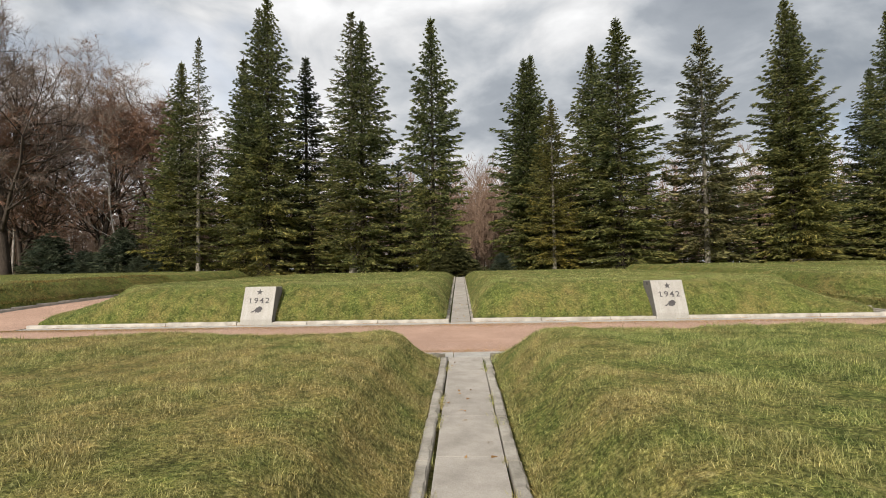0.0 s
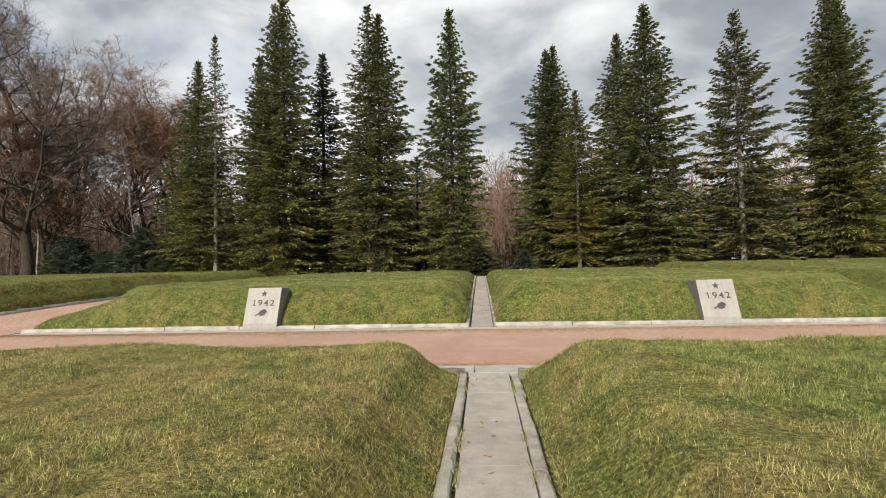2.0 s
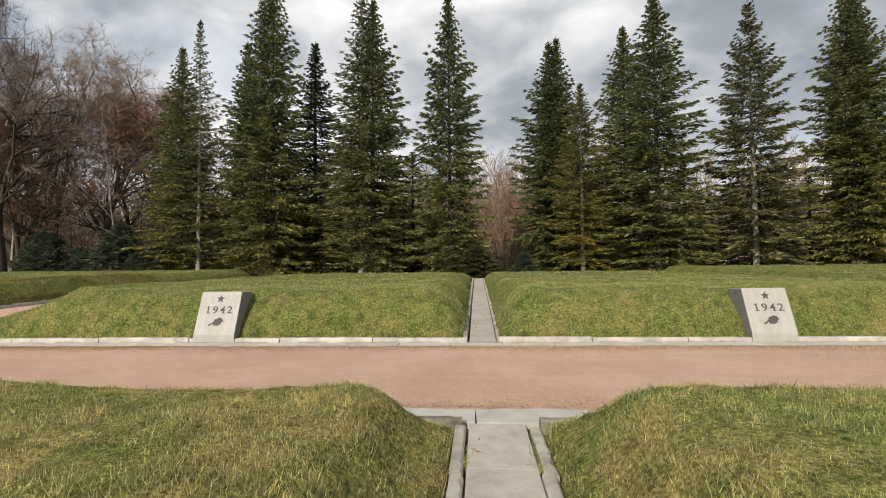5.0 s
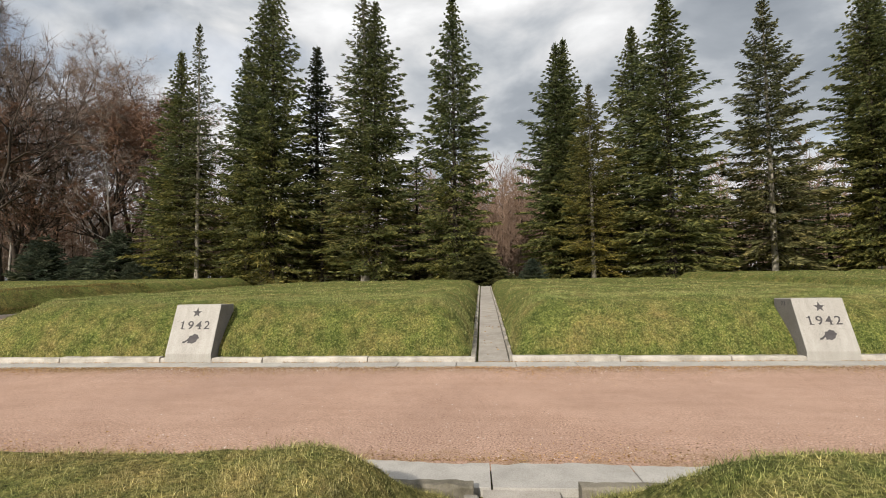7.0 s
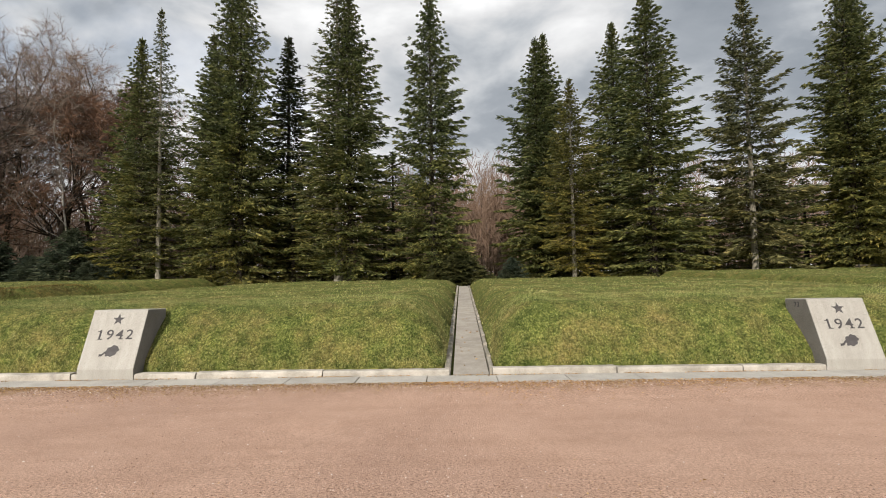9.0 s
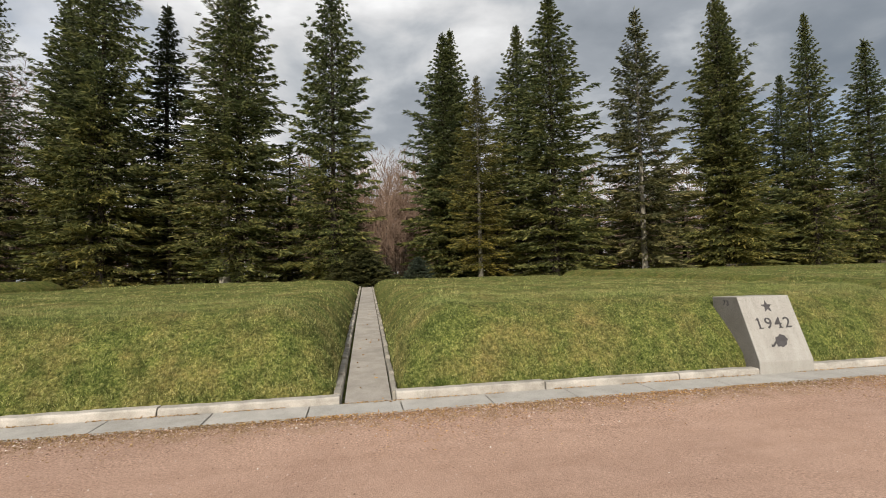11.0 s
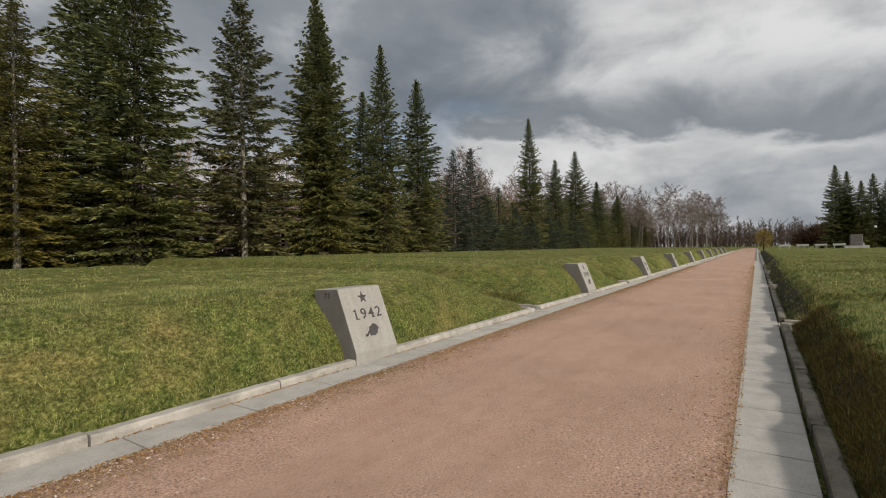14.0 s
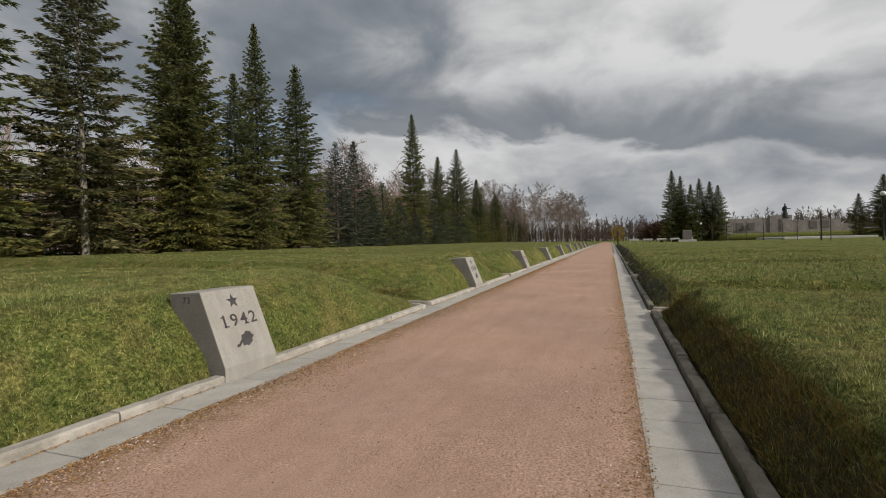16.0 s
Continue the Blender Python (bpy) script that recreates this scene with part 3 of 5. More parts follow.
def build_edging():
    kerbs = [worn_mesh("kerb_stone", 0.99, 0.15, 0.30, KERB, s) for s in range(5)]
    low = [worn_mesh("low_kerb_stone", 0.99, 0.10, 0.25, MOSSY, 20 + s) for s in range(4)]
    shaded_low = [worn_mesh("low_kerb_stone", 0.99, 0.10, 0.25, MOSSY_SHADED, 30 + s) for s in range(4)]
    slab_thin = piece_mesh("slab", 0.986, 0.47, 0.10, 0.006, SLAB)
    slab_near = piece_mesh("slab", 0.534, 0.48, 0.10, 0.005, SLAB)
    slab_long = piece_mesh("slab", 1.079, 0.48, 0.10, 0.005, SLAB)
    slab_strip = piece_mesh("slab", 0.53, 0.998, 0.10, 0.0012, STRIP_SLAB)

    far = thing("kerb_far", label="pale weathered stone kerb below the mounds", category="kerb", kind="structure")
    gutter = thing("pavement_far", label="narrow band of grey slabs along the kerb", category="pavement", kind="structure")
    near = thing("kerb_near", label="low mossy kerb beside the bank, its colour darkened for shade", category="kerb", kind="structure")
    walk_near = thing("pavement_near", label="row of square grey paving slabs beside the gravel", category="pavement", kind="structure")
    for k in range(62):
        x = -11.1 + k
        lay("slab", slab_thin, gutter, x, -0.236, 0.012 + 0.004 * rng.random(), 0, 0.25 * rng.normal())
    for a_, b_ in [(-11.6, STRIP_X - 0.31)] + [(g + (STRIP_X if g == 0 else 0) + (0.31 if g == 0 else 0.2), n - 0.2) for g, n in zip(GAPS[:5], GAPS[1:6])]:
        count = max(1, round((b_ - a_) / 1.95))
        for k in range(count):
            x = a_ + (b_ - a_) * (k + 0.5) / count
            s = (b_ - a_) / count
            lay("kerb_stone", kerbs[k % 5], far, x, 0.076 + 0.005 * rng.normal(), 0.105 + 0.007 * rng.normal(), 0, 0.45 * rng.normal(), (s, 1, 1))
    for k in range(20):
        lay("kerb_stone", kerbs[k % 5], far, -15.82, 0.6 + k, float(base(0.6 + k)) + 0.115, 0, 90)
    for k in range(3):
        lay("kerb_stone", kerbs[k % 5], far, -16.2 - k, 0.076, 0.115)
    joined_row("far_kerb_stones", KERB, [(x, x + 0.985, 0.0, 0.15, -0.1, 0.112) for x in np.arange(52.2, 130, 1.0) if min(abs(x + 0.5 - g) for g in GAPS) > 0.6], far, "")
    joined_row("far_slabs", SLAB, [(x, x + 0.985, -0.47, 0.0, -0.1, 0.014) for x in np.arange(51.0, 210, 1.0)], gutter, "")
    for k in range(120):
        x = -13 + 0.545 * k
        if x < 2.0:                              # longer slabs about the crossing
            if k % 2 == 0:
                lay("slab", slab_long, walk_near, x + 0.2725, -4.55, 0.012 + 0.003 * rng.random(), 0, 0.2 * rng.normal())
            continue
        lay("slab", slab_near, walk_near, x, -4.55, 0.012 + 0.004 * rng.random(), 0, 0.3 * rng.normal())
    joined_row("far_slabs", SLAB, [(x, x + 0.985, -4.79, -4.31, -0.1, 0.014) for x in np.arange(52.5, 210, 1.0)], walk_near, "")
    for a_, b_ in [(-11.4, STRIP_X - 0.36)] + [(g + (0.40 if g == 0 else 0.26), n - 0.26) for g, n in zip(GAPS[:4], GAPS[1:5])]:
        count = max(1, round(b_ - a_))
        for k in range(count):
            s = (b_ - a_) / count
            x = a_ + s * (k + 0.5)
            lay("kerb_stone", shaded_low[k % 4], near, x, -4.882 + 0.004 * rng.normal(), 0.095 + 0.008 * rng.normal(), 0, 0.3 * rng.normal(), (s, 1.15, 1))
    joined_row("far_kerb_stones", KERB, [(x, x + 0.985, -4.93, -4.80, -0.1, 0.095) for x in np.arange(42, 140, 1.0)], near, "")

    # the strip under foot, and its run on between the mounds
    strip = thing("pavement_strip", label="narrow concrete strip between the grass mounds", category="pavement", kind="structure")
    edges = thing("kerb_strip", label="low broken kerbs beside the concrete strip", category="kerb", kind="structure")
    for k in range(17):
        y = -5.33 - k
        lay("slab", slab_strip, strip, STRIP_X - 0.02 + float(shear(y)), y, 0.012 + 0.001 * rng.random(), 0, -1.5)
        for side in (-1, 1):
            x = STRIP_X - 0.02 + float(shear(y)) + side * (0.350 if side < 0 else 0.328)
            lay("kerb_stone", low[(k + side) % 4], edges, x + 0.006 * rng.normal(), y - 0.14, 0.042 + 0.006 * rng.normal(), 0, 88.5 + 0.35 * rng.normal())
    for k in range(21):
        y = 0.5 + k
        slope = math.degrees(math.atan2(float(base(y + 0.5) - base(y - 0.5)), 1))
        lay("slab", slab_strip, strip, STRIP_X + float(shear(y)), y, float(base(y)) + 0.014, slope, -1.2)
        for side in (-1, 1):
            x = STRIP_X + float(shear(y)) + side * (0.35 if side < 0 else 0.32)
            lay("kerb_stone", low[(k + side) % 4], edges, x, y + 0.12, float(base(y + 0.12)) + (0.085 if side < 0 else 0.060) + 0.005 * rng.normal(), 0, 88.8 + 0.4 * rng.normal(), (1, 0.9 if side < 0 else 0.7, 1))
    for g in GAPS[1:4]:
        other = thing("pavement_drain", label="narrow concrete drain strip between two mounds", category="pavement", kind="structure")
        for k in range(16):
            lay("slab", slab_strip, other, g, 0.5 + k, float(base(0.5 + k)) + 0.014, 2.0, 0, (0.62, 1, 1))
            lay("slab", slab_strip, other, g, -5.3 - k, 0.012, 0, 0, (0.62, 1, 1))
        for y, up in ((0.6, 0.10), (1.6, 0.12), (-5.4, 0.07), (-6.4, 0.07), (-7.4, 0.07)):
            for side in (-1, 1):
                lay("kerb_stone", low[0], other, g + side * 0.25, y, float(base(y)) + up, 0, 90)


# ---------------------------------------------------------------- grave markers
LEAN, TALL, PLINTH, HALF = 0.34, 1.03, 0.17, 0.425


def text_mesh(text, size, bold):
    c = bpy.data.curves.new("text", "FONT")
    c.body, c.size, c.extrude, c.offset, c.align_x, c.space_character = text, size, 0.003, bold, "CENTER", 1.22
    ob = new("text", c)
    me = bpy.data.meshes.new_from_object(ob.evaluated_get(bpy.context.evaluated_depsgraph_get()))
    bpy.data.objects.remove(ob)
    bpy.data.curves.remove(c)
    return me


def outline(bm, pts, depth):
    lo, hi = [bm.verts.new((x, y, -depth)) for x, y in pts], [bm.verts.new((x, y, depth)) for x, y in pts]
    bm.faces.new(hi)
    n = len(pts)
    for i in range(n):
        bm.faces.new((lo[i], lo[(i + 1) % n], hi[(i + 1) % n], hi[i]))


def on_front(u, w):
    """The pose on the sloping front: u across, w up the slope from the plinth."""
    tilt = math.degrees(math.atan2(TALL - PLINTH, LEAN))
    k = math.hypot(TALL - PLINTH, LEAN)
    return pose(u, LEAN * w / k - 0.001, PLINTH + (TALL - PLINTH) * w / k + 0.0005, tilt)


def build_marker(x, number=""):
    m = thing("grave_marker", x, -0.02, 0.0, "leaning grey granite marker engraved with a star and 1942", "grave marker", "grave markers along the path")
    profile = [(0.0, -0.12), (0.0, PLINTH), (LEAN, TALL), (LEAN + 0.46, TALL - 0.02), (LEAN + 0.43, 0.42), (0.46, -0.12)]
    bm = bmesh.new()
    a_ = [bm.verts.new((-HALF, y, z)) for y, z in profile]
    b_ = [bm.verts.new((HALF, y, z)) for y, z in profile]
    n = len(profile)
    for i in range(n):
        bm.faces.new((a_[i], a_[(i + 1) % n], b_[(i + 1) % n], b_[i]))
    sides = [bm.faces.new(a_[::-1]), bm.faces.new(b_)]
    bmesh.ops.recalc_face_normals(bm, faces=bm.faces[:])
    bevel(bm, 0.010, 2)
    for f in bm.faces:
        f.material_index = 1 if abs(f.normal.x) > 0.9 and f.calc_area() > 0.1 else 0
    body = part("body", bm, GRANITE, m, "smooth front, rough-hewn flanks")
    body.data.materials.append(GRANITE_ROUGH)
    # star
    bm = bmesh.new()
    pts = [((0.095 if i % 2 == 0 else 0.038) * math.sin(math.pi * i / 5), (0.095 if i % 2 == 0 else 0.038) * math.cos(math.pi * i / 5)) for i in range(10)]
    outline(bm, pts[::-1], 0.0025)
    s = part("star", bm, INK, m, "dark five-pointed star")
    s.matrix_basis = on_front(0.0, 0.765)
    for k, me in enumerate(FIGURES):
        fig = link_mesh("figure", me.copy(), INK, m, "dark engraved figure " + "1942"[k])
        fig.matrix_basis = on_front(-0.222 + 0.152 * k, 0.455)
    # oak sprig below the year: a lobed leaf spray with a stalk
    bm = bmesh.new()
    pts = []
    for i in range(40):
        t = 2 * math.pi * i / 40
        r = 1 + 0.09 * math.cos(8 * t + 0.6) + 0.05 * math.cos(5 * t)
        pts.append((0.098 * r * math.cos(t) + 0.02, 0.082 * r * math.sin(t) + 0.022 * math.cos(t)))
    outline(bm, pts, 0.0025)
    outline(bm, [(-0.070, -0.030), (-0.120, -0.075), (-0.165, -0.080), (-0.160, -0.045), (-0.125, -0.045), (-0.085, -0.005)][::-1], 0.0025)
    sprig = part("leaf_sprig", bm, INK, m, "dark oak-leaf sprig")
    sprig.matrix_basis = on_front(0.01, 0.275)
    if number:
        tag = link_mesh("plot_number", text_mesh(number, 0.105, 0.002), INK, m, "small dark plot number " + number)
        tag.matrix_basis = pose(-HALF - 0.0005, LEAN + 0.20, TALL - 0.135, 90, 0, -90)
    return m


# ---------------------------------------------------------------- trees


def tube(p0, p1, r0, r1, sides, v, f):
    """A tapered limb from p0 to p1."""
    d = p1 - p0
    d = d / (np.linalg.norm(d) + 1e-9)
    s = np.cross(d, (0.31, 0.22, 0.92)); s /= np.linalg.norm(s) + 1e-9
    t = np.cross(d, s)
    k = len(v)
    for p, r in ((p0, r0), (p1, r1)):
        for i in range(sides):
            a_ = 2 * math.pi * i / sides
            v.append(p + r * (math.cos(a_) * s + math.sin(a_) * t))
    for i in range(sides):
        j = (i + 1) % sides
        f.append((k + i, k + j, k + sides + j, k + sides + i))


def spikes(base_pts, direction, length, width, r):
    """Thin triangles: a spray of needles each."""
    n = len(base_pts)
    d = direction / (np.linalg.norm(direction, axis=1, keepdims=True) + 1e-9)
    w = np.cross(d, r.normal(size=(n, 3)) + [0, 0, 0.5])
    w /= np.linalg.norm(w, axis=1, keepdims=True) + 1e-9
    w = w * (width / 2)[:, None]
    v = np.stack([base_pts + w, base_pts + d * length[:, None], base_pts - w], 1).reshape(-1, 3)
    f = np.arange(3 * n).reshape(n, 3)
    return v, f


def build_conifer(name, label, category, seed, H=20.0, R=3.0, start=0.5, step=0.50, per=7, droop=0.18, tip=0.12, stations=6, fill=2, size=1.0,
                  needles=None, bark=None, gaps=0.0, trunk_r=0.22, shape=2.3, thick=1.1, group="conifers"):
    r = np.random.default_rng(seed)
    V, F, base_i = [], [], 0
    lv, lf = [], []
    z = start
    while z < H - 0.25:
        u = (z - start) / (H - start)
        out = (1 - u ** shape) * min(1.0, 0.78 + 2.5 * u) * (1 - 0.32 * float(smooth((u - 0.62) / 0.38))) + 0.012
        count = max(4, int(round(per * (1 - 0.35 * u))))
        twist = r.random() * 6.28
        for b in range(count):
            if r.random() < gaps:
                continue
            L = R * out * (0.70 + 0.42 * r.random()) + 0.10
            if r.random() < 0.05:
                L *= 1.22
            az = twist + 6.283 * (b + 0.6 * (r.random() - 0.5)) / count
            o = np.array([math.cos(az), math.sin(az), 0.0]); side = np.array([-o[1], o[0], 0.0])
            rise = math.tan(math.radians(-10 + 48 * u + 8 * r.normal()))
            zb = z + 0.30 * (r.random() - 0.5)
            n = max(4, int(round(stations * (0.45 + 0.55 * L / R))))
            s = np.linspace(0.22 if L > 1 else 0.0, 1.0, n)

            def axis(s):
                return o * (L * s)[:, None] + np.array([0, 0, 1.0]) * (zb + L * (rise * s - droop * s * s + tip * s ** 3))[:, None]
            P = axis(s)
            for sd in (-1, 1):
                for k in range(fill):
                    fan = (L * 0.36 * (1.15 - s) + 0.02) * r.random(n) ** 1.2
                    ln = (0.10 + 0.09 * L) * (0.6 + 0.7 * r.random(n)) * size
                    dr = o[None] * (0.55 + 0.6 * r.random((n, 1))) + side[None] * sd * (0.2 + 0.7 * r.random((n, 1))) + np.array([0, 0, 1.0])[None] * (-0.16 + 0.24 * r.normal(size=(n, 1)))
                    pb = P + o[None] * (0.16 * L * (r.random((n, 1)) - 0.35)) + side[None] * sd * fan[:, None] + np.array([0, 0, -1.0])[None] * (0.30 * fan + 0.05 * r.random(n))[:, None]
                    v, f = spikes(pb, dr, ln, (0.020 + 0.20 * ln) * thick, r)
                    V.append(v); F.append(f + base_i); base_i += len(v)
            # the tip of the limb
            dr = o[None] + np.array([0, 0, 1.0])[None] * (0.15 + 0.3 * r.random((2, 1)))
            v, f = spikes(np.repeat(P[-1:], 2, 0), dr + 0.3 * r.normal(size=(2, 3)), np.array([0.30, 0.24]) * (0.35 + 0.65 * L / R) * size, np.array([0.05, 0.05]), r)
            V.append(v); F.append(f + base_i); base_i += len(v)
            if L > 0.8:
                a_ = axis(np.array([0.0, 0.85]))
                tube(a_[0], a_[1], 0.030 * L / R + 0.008, 0.008, 3, lv, lf)
        z += step * (1.05 - 0.62 * u) * (0.85 + 0.3 * r.random())
    # leader
    v, f = spikes(np.array([[0, 0, H - 0.55]] * 5) + [[0, 0, 0.1 * k] for k in range(5)], r.normal(size=(5, 3)) * 0.25 + [0, 0, 1.0], np.array([0.55, 0.4, 0.35, 0.3, 0.3]), np.full(5, 0.10), r)
    V.append(v); F.append(f + base_i)
    ob = thing(name, label=label, category=category, group=group)
    bm = bmesh.new()
    rings = [(trunk_r * 1.45, -0.6), (trunk_r * 1.2, 0.15), (trunk_r, 0.8)] + [(trunk_r * (1 - 0.93 * q) + 0.01, H * q) for q in (0.15, 0.35, 0.6, 0.85, 0.99)]
    lathe(bm, rings, 9)
    part("trunk", bm, bark or BARK_FIR, ob, smooth=True)
    if lf:
        link_mesh("branch_wood", np_mesh("branch_wood", np.array(lv), lf), BARK_DARK, ob)["kind"] = "stuff"
    link_mesh("crown", np_mesh("crown", np.concatenate(V), np.concatenate(F)), needles or FIR, ob)["kind"] = "stuff"
    return ob


def build_bare(name, label, category, seed, H=20.0, spread=0.55, trunk_r=0.30, limbs=13, depth=3, bark=None, twig=None, clear=0.18, group="bare trees", twig_w=0.024, lift=0.9):
    r = np.random.default_rng(seed)
    v, f = [], []
    tips, ways = [], []

    def grow(p, d, length, rad, level):
        n = 4 if level < 2 else 3
        for i in range(n):
            d2 = d + r.normal(size=3) * (0.16 + 0.05 * level) + np.array([0, 0, 0.10])
            d2 /= np.linalg.norm(d2)
            q = p + d2 * length / n
            r1 = rad * (1 - 0.22)
            tube(p, q, rad, r1, 5 if level == 0 else 3, v, f)
            if level >= 1 or i > 0:
                kids = 2 if level < depth else 0
                for _ in range(kids):
                    side = r.normal(size=3); side -= d2 * side.dot(d2); side /= np.linalg.norm(side) + 1e-9
                    k = d2 * 0.75 + side * (0.75 + 0.3 * r.random()) + np.array([0, 0, 0.18])
                    k /= np.linalg.norm(k)
                    if level + 1 <= depth - 1:
                        if r.random() < 0.75:
                            grow(q, k, length * (0.50 + 0.15 * r.random()), max(rad * 0.5, 0.012), level + 1)
                    else:
                        tips.append(q); ways.append(k)
            p, d, rad = q, d2, r1
        tips.append(p); ways.append(d)

    # leading stem, with limbs off it
    p, d, rad = np.array([0.0, 0, -0.5]), np.array([0.0, 0, 1.0]), trunk_r
    n = 9
    for i in range(n):
        q = p + d * (H * 0.80 / n)
        tube(p, q, rad * (1.25 if i == 0 else 1), rad * 0.87, 8, v, f)
        h = (i + 1) / n
        if h > clear:
            for _ in range(max(1, round(limbs / n))):
                a_ = r.random() * 6.283
                k = np.array([math.cos(a_) * spread, math.sin(a_) * spread, lift * (0.45 + 0.4 * r.random())])
                k /= np.linalg.norm(k)
                grow(q, k, H * (0.36 - 0.20 * h) * (0.8 + 0.4 * r.random()), rad * 0.55, 1)
        p, rad = q, rad * 0.87
        d = d + r.normal(size=3) * [0.07, 0.07, 0]
        d /= np.linalg.norm(d)
    grow(p, d, H * 0.2, rad, 1)
    ob = thing(name, label=label, category=category, group=group)
    link_mesh("trunk", np_mesh("trunk", np.array(v), f, True), bark or BARK_DARK, ob)
    tips, ways = np.array(tips), np.array(ways)
    V, F, k = [], [], 0
    for _ in range(2 if depth > 3 else 5):
        dr = ways + r.normal(size=ways.shape) * 0.32 + [0, 0, 0.12]
        vv, ff = spikes(tips, dr, (0.55 + 0.9 * r.random(len(tips))) * H / 20, np.full(len(tips), twig_w), r)
        V.append(vv); F.append(ff + k); k += len(vv)
        mid = tips + (ways * 0.3)
        dr2 = ways * 0.6 + r.normal(size=ways.shape) * 0.7
        vv, ff = spikes(mid, dr2, (0.3 + 0.5 * r.random(len(tips))) * H / 20, np.full(len(tips), twig_w * 0.8), r)
        V.append(vv); F.append(ff + k); k += len(vv)
    link_mesh("crown", np_mesh("crown", np.concatenate(V), np.concatenate(F)), twig or TWIG_GREY, ob)["kind"] = "stuff"
    return ob


def tree_at(proto, x, y, top, width, H=20.0, R=3.0, turn=None, sink=0.0):
    z = float(base(y)) - 0.05 - sink
    t = turn if turn is not None else rng.random() * 360
    return copy_thing(proto, pose(x, y, z, 0, 0, t) @ Matrix.Diagonal((width / R, width / R, (top - z) / H, 1)))


def set_away(ob):
    """Removes a pattern tree once its copies stand."""
    for o in (*ob.children_recursive, ob):
        bpy.data.objects.remove(o)


def build_trees():
    full = [build_conifer("fir_tree", "tall dense dark green fir with layered branches", "conifer", 31 + s, fill=12, per=9, size=0.90, thick=1.35, bark=BARK_DARK) for s in range(3)]
    lite = [build_conifer("fir_tree", "dense dark green fir with branches to the ground", "conifer", 36 + s, fill=3, per=7, step=0.74, thick=2.2, stations=5, size=1.25, bark=BARK_DARK) for s in range(2)]
    slim = build_conifer("fir_tree", "slender fir with open branches and a pale trunk", "conifer", 41, R=2.4, shape=1.7, gaps=0.22, per=8, stations=5, fill=7, needles=FIR_PALE, bark=BARK_PALE, step=0.5, start=2.2, group="conifers")
    sparse = build_conifer("fir_tree", "thinning pale fir with drooping branches and bare trunk", "conifer", 42, R=3.6, gaps=0.10, per=9, fill=11, stations=9, thick=1.3, needles=FIR_OLD, bark=BARK_PALE, step=0.80, droop=0.42, tip=0.36, start=2.2, shape=1.7)
    dark = build_conifer("fir_tree", "dark fir with a blackish trunk showing between branches", "conifer", 43, R=2.6, shape=1.6, gaps=0.04, per=9, needles=FIR_DARK, bark=BARK_DARK, step=0.50, fill=10, thick=1.3, start=1.6)
    warm = build_conifer("fir_tree", "yellowish-green fir with a pale lower trunk", "conifer", 44, needles=FIR_WARM, bark=BARK_PALE, fill=9, per=9, start=1.6)
    blue = [build_conifer("spruce_tree", "blue-grey spruce with branches down to the ground", "conifer", 51 + s, R=4.0, shape=1.3, needles=SPRUCE_BLUE, step=0.75, per=8, fill=5, size=1.3, thick=1.3, start=0.2, droop=0.10, tip=0.22, group="spruces") for s in range(2)]
    small = build_conifer("spruce_tree", "young blue-grey spruce with branches down to the grass", "conifer", 56, H=5.0, R=2.0, start=0.08, step=0.24, per=11, fill=6, size=1.35, thick=1.2, shape=1.3, droop=0.10, tip=0.22, needles=SPRUCE_BLUE, bark=BARK_DARK, trunk_r=0.07, group="spruces")
    rows = [
        # pattern, x, y, top, radius
        (full[0], -22.3, 26.0, 19.0, 2.4), (slim, -20.6, 25.5, 20.8, 1.9), (full[1], -17.3, 26.5, 19.5, 2.4), (slim, -15.9, 26.2, 23.6, 2.7), (full[2], -15.1, 26.0, 24.6, 2.9),
        (dark, -13.7, 32.0, 22.0, 3.2), (slim, -8.0, 25.5, 22.7, 3.1), (full[0], -7.2, 25.7, 22.0, 3.1), (full[1], -1.4, 24.6, 21.6, 2.5),
        (full[2], 7.2, 32.0, 21.3, 3.2), (full[0], 7.9, 32.2, 21.8, 2.6), (warm, 8.25, 25.5, 15.0, 2.1), (full[0], 13.8, 32.5, 22.7, 3.2), (full[2], 13.7, 25.5, 21.6, 3.4),
        (sparse, 20.2, 25.0, 20.6, 3.4), (full[1], 27.4, 25.5, 23.0, 2.8), (full[2], 28.3, 25.8, 22.0, 2.6), (full[0], 39.8, 32.0, 19.6, 2.7), (full[0], 36.1, 26.0, 22.0, 2.3), (full[1], 42.6, 26.5, 20.6, 2.8),
        (blue[0], 50.7, 27.0, 14.2, 3.6), (blue[1], 55.0, 27.0, 15.1, 3.8), (full[0], 79.4, 29.0, 24.9, 2.6), (full[1], 95.0, 30.0, 20.0, 2.7), (full[2], 111.3, 31.0, 24.6, 3.4),
        (full[0], 129.0, 31.0, 19.2, 3.4), (full[1], 151.5, 31.0, 17.4, 3.4), (full[0], 187.0, 31.0, 15.3, 3.4),
    ]
